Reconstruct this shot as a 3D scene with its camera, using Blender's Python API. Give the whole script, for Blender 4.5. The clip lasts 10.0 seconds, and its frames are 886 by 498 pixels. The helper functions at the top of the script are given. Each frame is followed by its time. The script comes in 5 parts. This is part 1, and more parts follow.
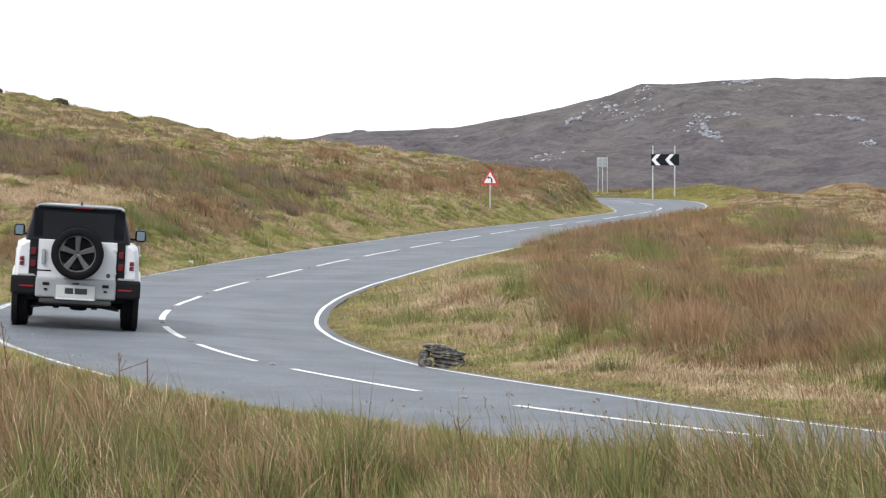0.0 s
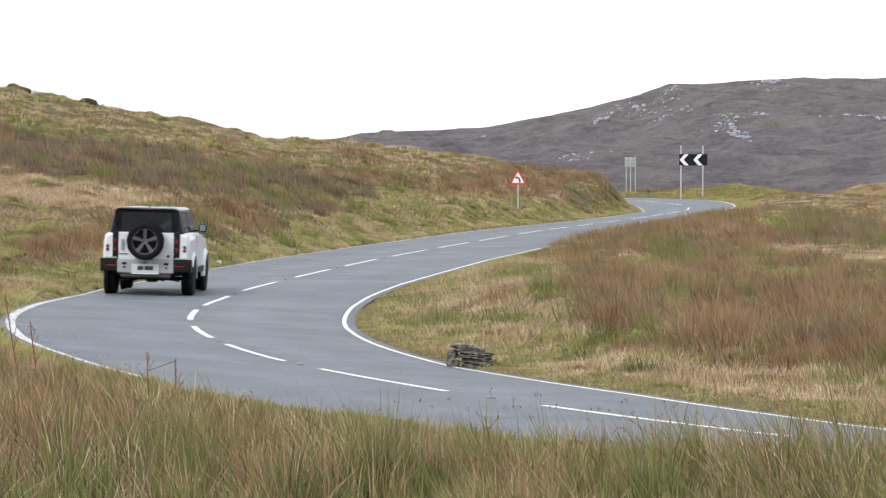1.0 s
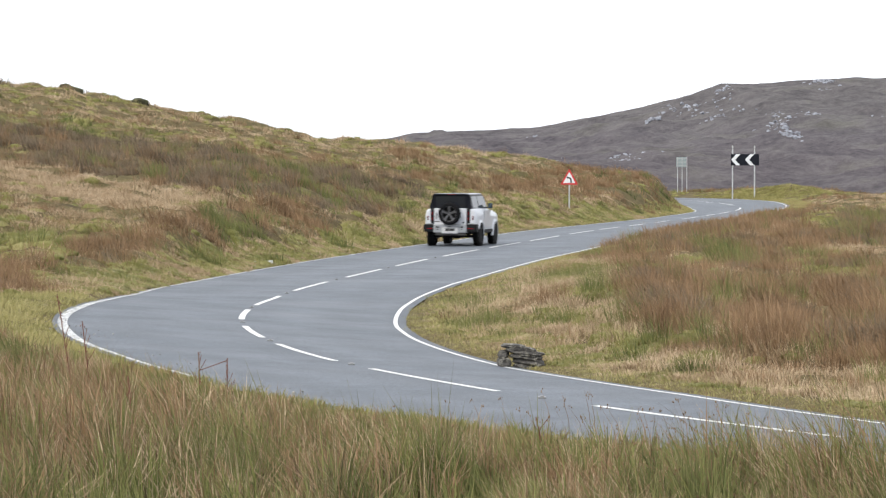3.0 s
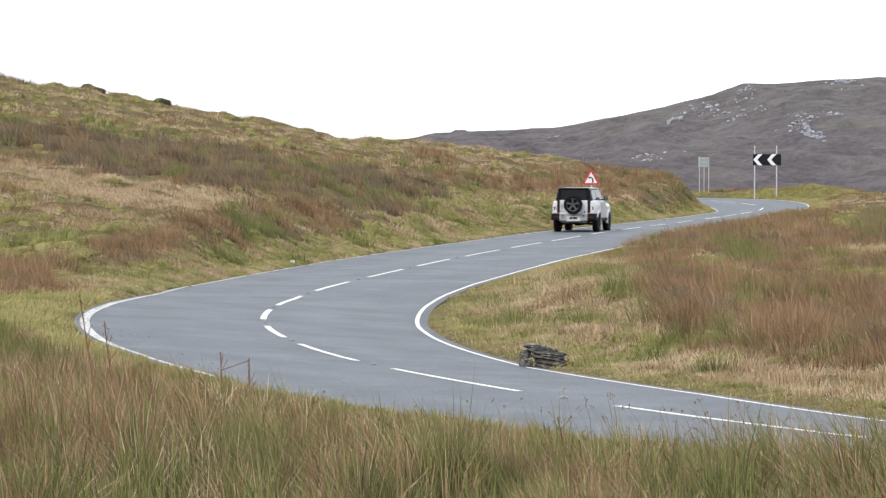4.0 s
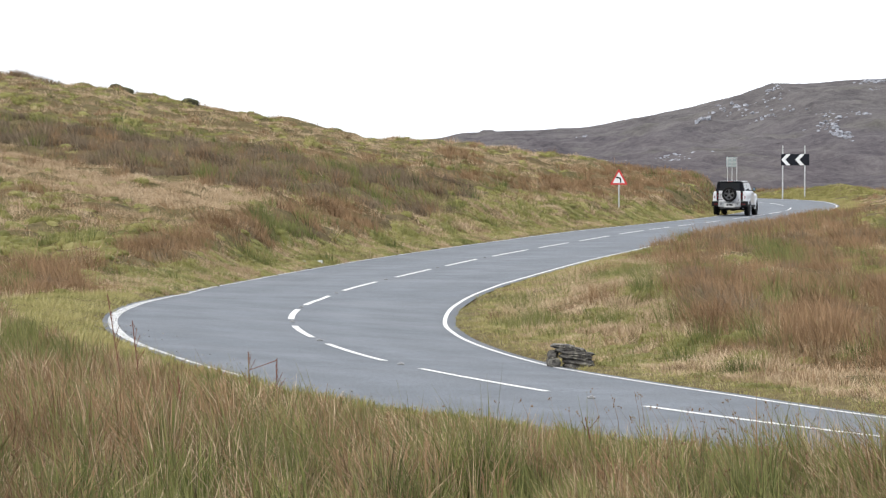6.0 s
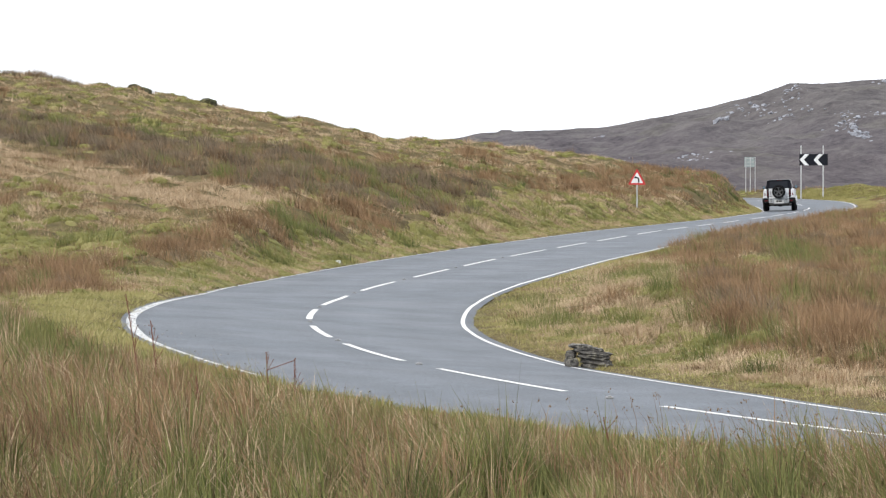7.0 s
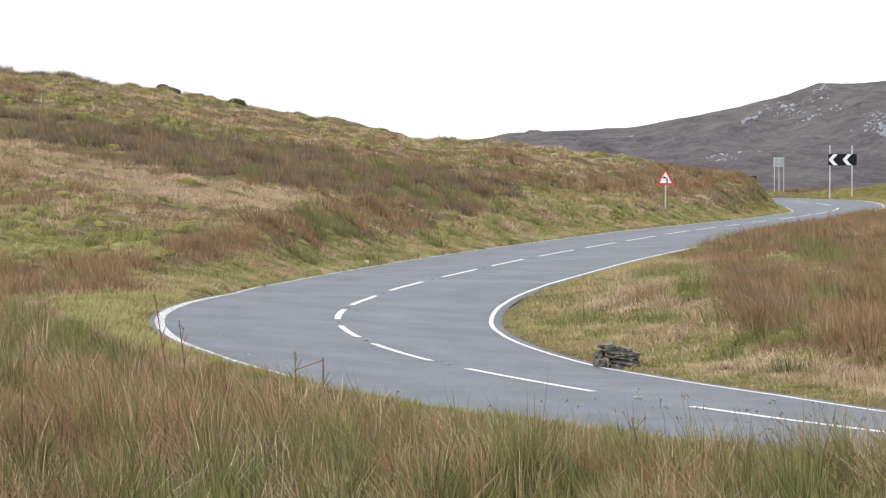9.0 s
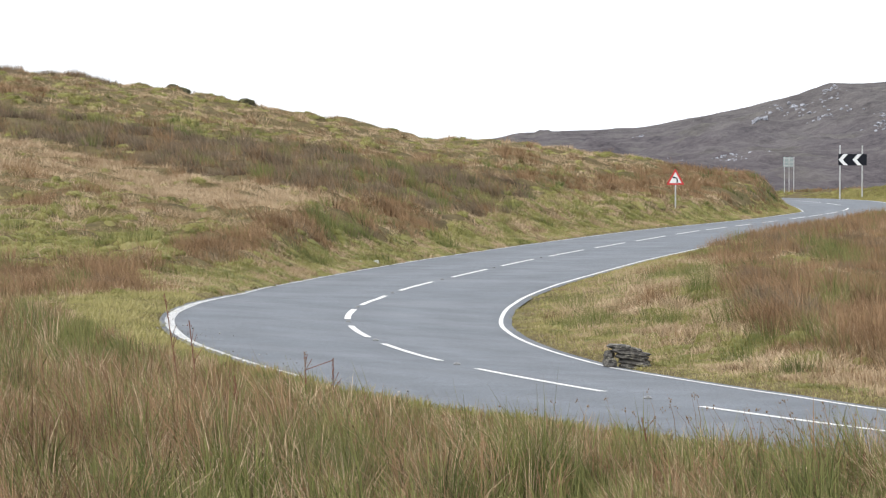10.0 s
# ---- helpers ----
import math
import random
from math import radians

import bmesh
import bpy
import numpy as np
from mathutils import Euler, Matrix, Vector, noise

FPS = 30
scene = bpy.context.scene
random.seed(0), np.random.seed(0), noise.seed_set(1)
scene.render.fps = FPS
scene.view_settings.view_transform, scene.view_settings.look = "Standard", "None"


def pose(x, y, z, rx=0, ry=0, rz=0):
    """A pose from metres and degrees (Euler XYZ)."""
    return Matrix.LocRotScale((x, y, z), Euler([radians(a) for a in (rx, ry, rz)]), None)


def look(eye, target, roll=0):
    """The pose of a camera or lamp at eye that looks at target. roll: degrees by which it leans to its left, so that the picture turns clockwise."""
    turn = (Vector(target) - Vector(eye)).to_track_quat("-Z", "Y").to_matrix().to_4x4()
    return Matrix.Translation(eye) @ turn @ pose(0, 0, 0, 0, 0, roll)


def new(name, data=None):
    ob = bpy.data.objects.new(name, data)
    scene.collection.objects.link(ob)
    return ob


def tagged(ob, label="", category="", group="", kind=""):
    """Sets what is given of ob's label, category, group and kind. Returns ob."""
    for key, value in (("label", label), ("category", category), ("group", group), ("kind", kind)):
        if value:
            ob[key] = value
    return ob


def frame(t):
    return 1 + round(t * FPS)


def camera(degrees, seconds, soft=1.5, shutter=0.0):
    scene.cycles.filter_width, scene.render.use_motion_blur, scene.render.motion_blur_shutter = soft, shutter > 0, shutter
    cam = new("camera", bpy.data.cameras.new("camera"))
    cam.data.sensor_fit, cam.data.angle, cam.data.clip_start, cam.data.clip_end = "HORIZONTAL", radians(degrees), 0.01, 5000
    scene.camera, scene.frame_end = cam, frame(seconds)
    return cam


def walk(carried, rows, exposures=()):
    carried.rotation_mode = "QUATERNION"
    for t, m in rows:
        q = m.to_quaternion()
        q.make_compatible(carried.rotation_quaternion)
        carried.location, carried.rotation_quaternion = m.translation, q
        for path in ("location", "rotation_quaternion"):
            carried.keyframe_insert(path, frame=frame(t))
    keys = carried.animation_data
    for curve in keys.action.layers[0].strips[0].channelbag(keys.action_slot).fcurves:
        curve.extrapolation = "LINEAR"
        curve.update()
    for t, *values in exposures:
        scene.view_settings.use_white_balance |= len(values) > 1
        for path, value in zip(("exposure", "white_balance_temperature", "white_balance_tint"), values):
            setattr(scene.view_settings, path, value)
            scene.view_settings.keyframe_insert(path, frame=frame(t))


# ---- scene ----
# ---------------------------------------------------------------- camera: a long lens that pans on its stand
LENS = 18.55
EYE = 2.4
cam = camera(LENS, 10.0, 1.2, 0.4)
FOCAL = 4800.0
PAN = [(0.0, -204.5), (0.5, -179.5), (1.0, -155.0), (1.5, -130.5), (2.0, -106.0), (2.5, -85.5), (3.0, -64.5), (3.5, -45.0), (4.0, -26.0), (4.5, -12.5),
       (5.0, 0.0), (5.5, 9.3), (6.0, 23.0), (6.5, 39.0), (7.0, 55.0), (7.5, 73.5), (8.0, 88.7), (8.5, 97.8), (9.0, 105.0), (9.5, 113.3), (10.0, 122.5)]
TILT = -1.611
walk(cam, [(t, pose(0, 0, EYE, 90 + TILT, 0, math.degrees(math.atan(d / FOCAL)))) for t, d in PAN])

# ---------------------------------------------------------------- light: an overcast sky
world = bpy.data.worlds.new("sky")
scene.world = world
world.use_nodes = True
wn, wl = world.node_tree.nodes, world.node_tree.links
sky = wn.new("ShaderNodeTexSky")
sky.sky_type, sky.sun_disc = "NISHITA", False
sky.sun_elevation, sky.sun_rotation = radians(38), radians(215)
cloud = wn.new("ShaderNodeMix")
cloud.data_type = "RGBA"
cloud.inputs[0].default_value = 0.93
cloud.inputs[7].default_value = (15.4, 16.0, 17.0, 1)
wl.new(sky.outputs[0], cloud.inputs[6])
wl.new(cloud.outputs[2], wn["Background"].inputs[0])
wn["Background"].inputs[1].default_value = 0.085
sun = new("sun", bpy.data.lights.new("sun", "SUN"))
sun.data.energy, sun.data.angle, sun.data.color = 3.0, radians(14), (1.0, 0.95, 0.88)
sun.matrix_world = look((-34, -8, 45), (0, 20, 0))
scene.view_settings.exposure = 0.0


# ---------------------------------------------------------------- materials
def mat(name, rough=0.9, metal=0.0, color=(0.5, 0.5, 0.5)):
    m = bpy.data.materials.new(name)
    m.use_nodes = True
    b = m.node_tree.nodes["Principled BSDF"]
    b.inputs["Base Color"].default_value = (*color, 1)
    b.inputs["Roughness"].default_value = rough
    b.inputs["Metallic"].default_value = metal
    return m


class Nodes:
    """Short ways to wire a material."""

    def __init__(self, m):
        self.t = m.node_tree
        self.b = self.t.nodes["Principled BSDF"]

    def add(self, kind, **values):
        n = self.t.nodes.new(kind)
        for k, v in values.items():
            n.inputs[k].default_value = v
        return n

    def link(self, a, b):
        self.t.links.new(a, b)

    def coords(self):
        return self.t.nodes.new("ShaderNodeNewGeometry").outputs["Position"]

    def noise(self, scale, detail=4.0, rough=0.55, at=None):
        n = self.add("ShaderNodeTexNoise", Scale=scale, Detail=detail, Roughness=rough)
        self.link(at or self.coords(), n.inputs["Vector"])
        return n.outputs["Fac"]

    def ramp(self, value, stops):
        n = self.t.nodes.new("ShaderNodeValToRGB")
        el = n.color_ramp.elements
        while len(el) < len(stops):
            el.new(0.5)
        for e, (p, c) in zip(el, stops):
            e.position, e.color = p, (*c, 1)
        self.link(value, n.inputs[0])
        return n.outputs[0]

    def mix(self, fac, a, b, blend="MIX"):
        n = self.t.nodes.new("ShaderNodeMix")
        n.data_type, n.blend_type = "RGBA", blend
        for slot, v in ((0, fac), (6, a), (7, b)):
            if isinstance(v, (int, float)):
                n.inputs[slot].default_value = v
            elif isinstance(v, tuple):
                n.inputs[slot].default_value = (*v, 1)
            else:
                self.link(v, n.inputs[slot])
        return n.outputs[2]

    def bump(self, height, strength=0.4, distance=0.02):
        n = self.add("ShaderNodeBump", Strength=strength, Distance=distance)
        self.link(height, n.inputs["Height"])
        self.link(n.outputs[0], self.b.inputs["Normal"])

    def color(self, c):
        self.link(c, self.b.inputs["Base Color"])


def blade_mat(name, stops, patch, tint, dead, dying, matted=False):
    """Grass: each tuft and each blade its own shade, wide patches of another tint, and tips that die back."""
    m = mat(name, 0.75)
    n = Nodes(m)
    geo = n.t.nodes.new("ShaderNodeNewGeometry")
    own, up = n.t.nodes.new("ShaderNodeAttribute"), n.t.nodes.new("ShaderNodeAttribute")
    own.attribute_name, up.attribute_name = "tone", "tip"
    both = n.add("ShaderNodeMath")
    both.operation = "MULTIPLY_ADD"
    both.inputs[1].default_value = 0.62
    n.link(own.outputs["Fac"], both.inputs[0])
    half = n.add("ShaderNodeMath")
    half.operation = "MULTIPLY"
    half.inputs[1].default_value = 0.38
    n.link(n.noise(16.0, 3.0, 0.8) if matted else geo.outputs["Random Per Island"], half.inputs[0])
    n.link(half.outputs[0], both.inputs[2])
    c = n.ramp(both.outputs[0], stops)
    far = n.ramp(n.noise(patch, 3.0), [(0.42, (0, 0, 0)), (0.6, (1, 1, 1))])
    c = n.mix(far, c, n.mix(0.55, c, tint))
    n.color(n.mix(n.ramp(up.outputs["Fac"], [(0.25, (0, 0, 0)), (1.0, (dying, dying, dying))]), c, dead))
    n.b.inputs["Specular IOR Level"].default_value = 0.2
    if matted:
        n.bump(n.noise(22.0, 5.0, 0.8), 1.0, 0.08)
    return m


STRAW_STOPS = [(0.12, (0.15, 0.103, 0.058)), (0.34, (0.335, 0.245, 0.148)), (0.62, (0.535, 0.408, 0.272)), (0.88, (0.63, 0.50, 0.352))]
MOSS_STOPS = [(0.12, (0.062, 0.066, 0.018)), (0.38, (0.165, 0.165, 0.046)), (0.65, (0.275, 0.258, 0.088)), (0.88, (0.37, 0.325, 0.150))]
STRAW = blade_mat("straw_grass", STRAW_STOPS, 0.35, (0.36, 0.262, 0.160), (0.56, 0.435, 0.30), 0.3)
BROWN = blade_mat("brown_rush", [(0.12, (0.050, 0.031, 0.016)), (0.38, (0.165, 0.103, 0.053)), (0.65, (0.30, 0.196, 0.108)), (0.88, (0.39, 0.275, 0.165))], 0.3, (0.235, 0.150, 0.080), (0.34, 0.212, 0.128), 0.4)
GREEN = blade_mat("green_rush", [(0.12, (0.034, 0.050, 0.016)), (0.4, (0.092, 0.128, 0.034)), (0.68, (0.185, 0.212, 0.062)), (0.9, (0.29, 0.285, 0.11))], 0.5, (0.15, 0.16, 0.055), (0.30, 0.215, 0.12), 0.3)
MOSS = blade_mat("moss_grass", MOSS_STOPS, 0.4, (0.25, 0.225, 0.075), (0.31, 0.28, 0.115), 0.3)
VERGE = blade_mat("verge_turf", [(0.12, (0.14, 0.145, 0.042)), (0.4, (0.275, 0.265, 0.088)), (0.65, (0.38, 0.345, 0.148)), (0.88, (0.46, 0.40, 0.225))], 0.5, (0.35, 0.305, 0.125), (0.42, 0.365, 0.18), 0.3)
GREY_RUSH = blade_mat("grey_brown_rush", [(0.12, (0.042, 0.033, 0.022)), (0.4, (0.108, 0.084, 0.055)), (0.65, (0.205, 0.160, 0.110)), (0.88, (0.32, 0.25, 0.175))], 0.25, (0.17, 0.130, 0.084), (0.24, 0.18, 0.125), 0.4)
MOSS_MAT = blade_mat("matted_moss", MOSS_STOPS, 0.4, (0.20, 0.20, 0.055), (0.26, 0.245, 0.085), 0.25, True)


def ground_mat():
    m = mat("moor_ground", 0.95)
    n = Nodes(m)
    a = n.ramp(n.noise(0.16, 6.0, 0.6), [(0.36, (0.105, 0.092, 0.042)), (0.47, (0.15, 0.118, 0.062)), (0.58, (0.13, 0.095, 0.05)), (0.68, (0.07, 0.05, 0.03))])
    fine = n.noise(3.0, 6.0, 0.7)
    n.color(n.mix(0.55, a, n.ramp(fine, [(0.32, (0.025, 0.02, 0.01)), (0.62, (0.15, 0.122, 0.055))])))
    n.bump(fine, 0.9, 0.12)
    n.b.inputs["Specular IOR Level"].default_value = 0.1
    return m


GROUND = ground_mat()


def asphalt_mat():
    m = mat("asphalt", 0.72)
    n = Nodes(m)
    grit = n.noise(32.0, 5.0, 0.75)
    wide = n.noise(0.35, 5.0, 0.6)
    c = n.ramp(wide, [(0.3, (0.090, 0.108, 0.132)), (0.7, (0.122, 0.143, 0.170))])
    worn = n.mix(0.45, n.mix(0.42, c, n.ramp(n.noise(5.0, 6.0, 0.8), [(0.35, (0.07, 0.08, 0.095)), (0.65, (0.14, 0.155, 0.18))])), n.ramp(grit, [(0.36, (0.02, 0.024, 0.028)), (0.64, (0.21, 0.23, 0.26))]))
    lane = n.t.nodes.new("ShaderNodeAttribute")
    lane.attribute_name = "across"
    tracks = n.ramp(lane.outputs["Fac"], [(0.0, (0.5, 0.5, 0.5)), (0.08, (0.9, 0.9, 0.9)), (0.2, (0.8, 0.8, 0.8)), (0.33, (1, 1, 1)), (0.46, (0.85, 0.85, 0.85)), (0.54, (0.85, 0.85, 0.85)), (0.67, (1, 1, 1)), (0.8, (0.8, 0.8, 0.8)), (0.92, (0.9, 0.9, 0.9)), (1.0, (0.5, 0.5, 0.5))])
    patches = n.ramp(n.noise(0.9, 5.0, 0.65), [(0.35, (0.84, 0.84, 0.85)), (0.65, (1.10, 1.10, 1.10))])
    n.color(n.mix(1.0, n.mix(0.6, worn, n.mix(1.0, worn, tracks, "MULTIPLY")), patches, "MULTIPLY"))
    n.link(n.ramp(wide, [(0.3, (0.55, 0.55, 0.55)), (0.7, (0.75, 0.75, 0.75))]), n.b.inputs["Roughness"])
    n.bump(grit, 0.35, 0.01)
    return m


ASPHALT = asphalt_mat()


def paint_mat(name, wear):
    m = mat(name, 0.6)
    n = Nodes(m)
    n.color(n.ramp(n.noise(14.0, 5.0, 0.7), [(wear - 0.06, (0.13, 0.14, 0.15)), (wear + 0.06, (0.62, 0.62, 0.61)), (0.75, (0.80, 0.80, 0.78))]))
    return m


ROAD_PAINT = paint_mat("road_paint", 0.36)
WORN_PAINT = paint_mat("worn_road_paint", 0.48)


# ---------------------------------------------------------------- building helpers
def mesh_from(name, verts, faces, material, smooth=False):
    me = bpy.data.meshes.new(name)
    me.from_pydata([tuple(map(float, v)) for v in verts], [], faces)
    me.materials.append(material)
    if smooth:
        me.polygons.foreach_set("use_smooth", [True] * len(me.polygons))
    me.update()
    return me


def grid_mesh(name, X, Y, Z, material, smooth=True):
    """A sheet over a table of places."""
    r, c = X.shape
    co = np.stack([X, Y, Z], -1).reshape(-1, 3)
    i = np.arange((r - 1) * (c - 1))
    i = i // (c - 1) * c + i % (c - 1)
    quads = np.stack([i, i + 1, i + c + 1, i + c], -1)
    me = bpy.data.meshes.new(name)
    me.vertices.add(len(co))
    me.vertices.foreach_set("co", co.astype(np.float32).ravel())
    me.loops.add(quads.size)
    me.loops.foreach_set("vertex_index", quads.astype(np.int32).ravel())
    me.polygons.add(len(quads))
    me.polygons.foreach_set("loop_start", np.arange(0, quads.size, 4, dtype=np.int32))
    me.polygons.foreach_set("use_smooth", np.full(len(quads), smooth))
    me.materials.append(material)
    me.update(calc_edges=True)
    return me


def part(name, bm, material, parent=None, label="", smooth=False):
    """Links a bmesh as one mesh object under a thing or a part."""
    me = bpy.data.meshes.new(name)
    if smooth:
        for f in bm.faces:
            f.smooth = True
    bm.normal_update()
    bm.to_mesh(me)
    bm.free()
    me.materials.append(material)
    ob = new(name, me)
    ob.parent = parent
    if label:
        tagged(ob, label)
    return ob


# ---------------------------------------------------------------- the road's line
# places of the centre line, with the width to the left and right edge
ROAD = np.array([(20, 1.5, 2.6, 1.6), (9, 18, 2.6, 1.42), (4.99, 24.19, 2.62, 1.36), (3.09, 27.1, 2.72, 1.6), (1.03, 30.96, 2.86, 1.97), (-0.96, 35.99, 3.02, 2.44),
                 (-2.18, 41.06, 2.98, 2.58), (-2.8, 46, 2.88, 2.68), (-3.0, 52.5, 2.82, 2.82), (-2.78, 59.4, 3.02, 2.96), (-1.96, 67.1, 3.3, 3.26), (0.67, 84.7, 3.28, 3.55),
                 (2.7, 95, 3.15, 3.68), (4.76, 104.3, 3.0, 3.55), (7.93, 117.8, 2.7, 3.3), (11.6, 130.8, 2.25, 3.0), (15.4, 144.5, 1.9, 2.8), (19.1, 159.8, 2.2, 2.7),
                 (21.2, 172, 3.0, 2.9), (22.0, 186, 3.1, 3.5), (21.3, 200, 3.2, 4.2), (19.3, 210, 3.0, 4.95), (15.5, 219, 3.0, 5.0), (8.5, 228, 3.0, 3.8), (-12, 246, 3.0, 3.0)])


def spline(p, step):
    """Even samples of a smooth curve through p."""
    out = []
    q = np.vstack([2 * p[0] - p[1], p, 2 * p[-1] - p[-2]])
    for i in range(1, len(q) - 2):
        a, b, c, d = q[i - 1], q[i], q[i + 1], q[i + 2]
        for u in np.linspace(0, 1, 60, endpoint=False):
            out.append(0.5 * (2 * b + (c - a) * u + (2 * a - 5 * b + 4 * c - d) * u * u + (3 * b - a - 3 * c + d) * u ** 3))
    out = np.array(out + [p[-1]])
    s = np.concatenate([[0], np.cumsum(np.hypot(*np.diff(out[:, :2], axis=0).T))])
    at = np.arange(0, s[-1], step)
    return at, np.stack([np.interp(at, s, out[:, k]) for k in range(out.shape[1])], -1)


LINE_S, LINE = spline(ROAD, 0.5)
for _ in range(6):
    LINE[1:-1] = 0.25 * LINE[:-2] + 0.5 * LINE[1:-1] + 0.25 * LINE[2:]
TAN = np.gradient(LINE[:, :2], axis=0)
TAN /= np.linalg.norm(TAN, axis=1)[:, None]
LEFT = np.stack([-TAN[:, 1], TAN[:, 0]], -1)


def centre_height(y):
    return np.interp(y, [0, 45, 52, 58, 88, 105, 140, 197, 240], [-0.1, -0.1, -0.2, -0.3, -0.3, -0.22, 0.0, 0.3, 0.45])


def bank(y):
    return np.interp(y, [30, 36, 50, 66, 150, 165, 190, 220], [0.02, 0.06, 0.06, 0.0, 0.0, -0.03, -0.03, 0.0])


def beside(x, y):
    """Of places: how far left of the road's middle, the edges' widths there, and the height of the road's plane."""
    x, y = np.asarray(x, float).ravel(), np.asarray(y, float).ravel()
    off, w_l, w_r, z, s = (np.empty(len(x)) for _ in range(5))
    for a in range(0, len(x), 20000):
        b = slice(a, a + 20000)
        dx, dy = x[b, None] - LINE[None, :, 0], y[b, None] - LINE[None, :, 1]
        i = np.argmin(dx * dx + dy * dy, axis=1)
        k = np.arange(len(i))
        side = dx[k, i] * LEFT[i, 0] + dy[k, i] * LEFT[i, 1]
        far = np.hypot(dx[k, i], dy[k, i])
        off[b] = np.where(side >= 0, far, -far)
        w_l[b], w_r[b] = LINE[i, 2], LINE[i, 3]
        z[b] = centre_height(LINE[i, 1]) + bank(LINE[i, 1]) * np.clip(off[b], -4, 4)
        s[b] = LINE_S[i]
    return off, w_l, w_r, z, s


def smooth(a, b, v):
    u = np.clip((v - a) / (b - a), 0, 1)
    return u * u * (3 - 2 * u)


rng = np.random.default_rng(7)
WAVES = [(rng.uniform(0, 6.28), rng.uniform(0, 6.28), rng.uniform(0, 6.28)) for _ in range(40)]


def ripple(x, y, size, k=0):
    """Uneven, smooth relief of about -1 to 1 at one size."""
    out = np.zeros_like(np.asarray(x, float))
    for j in range(8):
        a, p, q = WAVES[(k * 8 + j) % 40]
        f = (0.6 + 0.13 * j) * 6.28 / size
        out = out + np.sin(f * (x * math.cos(a) + y * math.sin(a)) + p + 1.3 * np.sin(0.41 * f * (y * math.cos(q) - x * math.sin(q)) + q))
    return out / 3.2


# ---------------------------------------------------------------- the land
RIDGE_X = [-90, -34, -28.3, -24.5, -21.3, -18.2, -15.1, -12, -8.9, -5.7, -4.2, -1.1, 0.5, 3.9, 7.3, 10.9, 14.7, 16, 16.9, 18, 19.5]
RIDGE_Z = [11.5, 8.5, 7.9, 7.6, 7.1, 6.75, 6.05, 5.45, 5.0, 4.25, 4.05, 4.0, 3.9, 3.55, 3.1, 2.45, 2.1, 1.7, 1.25, 0.55, 0.2]


def land(x, y):
    """Height of the open ground at places (arrays)."""
    shape = np.shape(x)
    x, y = np.asarray(x, float).ravel(), np.asarray(y, float).ravel()
    off, w_l, w_r, zr, s = beside(x, y)
    edge = np.where(off > 0, off - w_l, -off - w_r)
    # open moor, rising a little and then falling to the valley
    moor = 0.0 + 0.10 * ripple(x, y, 14, 1) + 0.06 * ripple(x, y, 4, 2) + 0.08 * ripple(x, y, 1.9, 0)
    moor = moor + smooth(110, 190, y) * np.interp(x, [12, 20, 28, 33, 39, 50], [0, 0.4, 0.95, 0.65, 0.05, -0.3]) - 9 * smooth(230, 480, y)
    # the hill beside the road
    foot = np.interp(x, [-12, -6.2, -5.6, -1.6, 2.7, 8.3, 13.7, 17.6, 19], [52, 54, 62, 89, 109, 125, 144, 164, 172])
    top = np.interp(x, [-40, -5, 0, 8, 16, 19], [150, 150, 156, 163, 171, 178])
    top = np.maximum(top, foot + 4)
    peak = np.interp(x, RIDGE_X, RIDGE_Z)
    u = (y - foot) / (top - foot)
    bulge = np.interp(x, [-6, 8, 14, 18], [0.0, 0.15, 0.5, 0.65])
    lift = np.clip(u, 0, 1)
    lift = (1 - bulge) * (0.8 * lift + 0.2 * smooth(0, 1, lift)) + bulge * (1 - (1 - lift) ** 2.2)
    back = 1 - np.interp(x, [-10, 0, 8], [0.25, 0.7, 1.0]) * smooth(0.02, 1.0, (y - top) / np.interp(x, [-10, 0, 12, 18], [60, 50, 26, 12]))
    hill = (peak - zr) * lift * np.where(y > top, back, 1.0)
    left = smooth(0.2, 2.5, edge) * (off > 0)
    hill = hill * np.where(y > 48, 1, 0) * left * np.where(x < 19.5, 1, 0)
    hill = hill + left * smooth(70, 100, y) * smooth(0, 0.25, u) * 0.12 * ripple(x, y, 9, 3) + (hill > 0.4) * (0.12 * ripple(x, y, 3.4, 4) + 0.10 * ripple(x, y, 2.2, 1))
    # a grassy bank behind the far bend
    knoll = 0.75 * np.exp(-((x - 27.0) / 4.2) ** 2 - ((y - 205.5) / 7) ** 2)
    # the near bank on which the camera stands
    near = (0.03 + 0.25 * smooth(-0.8, -3.2, x)) * smooth(29, 19, y) * smooth(-12, -5, -np.abs(x)) + 0.25 * smooth(0, -12, y)
    # a low rise beyond the field
    far_rise = 2.6 * np.exp(-((x - 55.0) / 6.0) ** 2 - ((y - 285.0) / 9.0) ** 2)
    open_z = moor + hill + knoll + near + far_rise
    open_z = np.where((off > 0) & (y > 48), zr + 0.03 + hill + 0.06 * ripple(x, y, 5, 2) * smooth(1, 4, edge) + knoll - 9 * smooth(260, 480, y), open_z)
    w = smooth(0.5, 5.0, edge)
    z = zr * (1 - w) + open_z * w
    z = np.where((off > 0) & (y > 48), open_z, z)
    z = z + 0.05 * smooth(0.1, 0.6, edge)
    under = smooth(0.25, -0.15, edge)
    z = z - 0.16 * under
    return z.reshape(shape)


def axis(parts):
    return np.concatenate([np.arange(a, b, d) for a, b, d in parts])


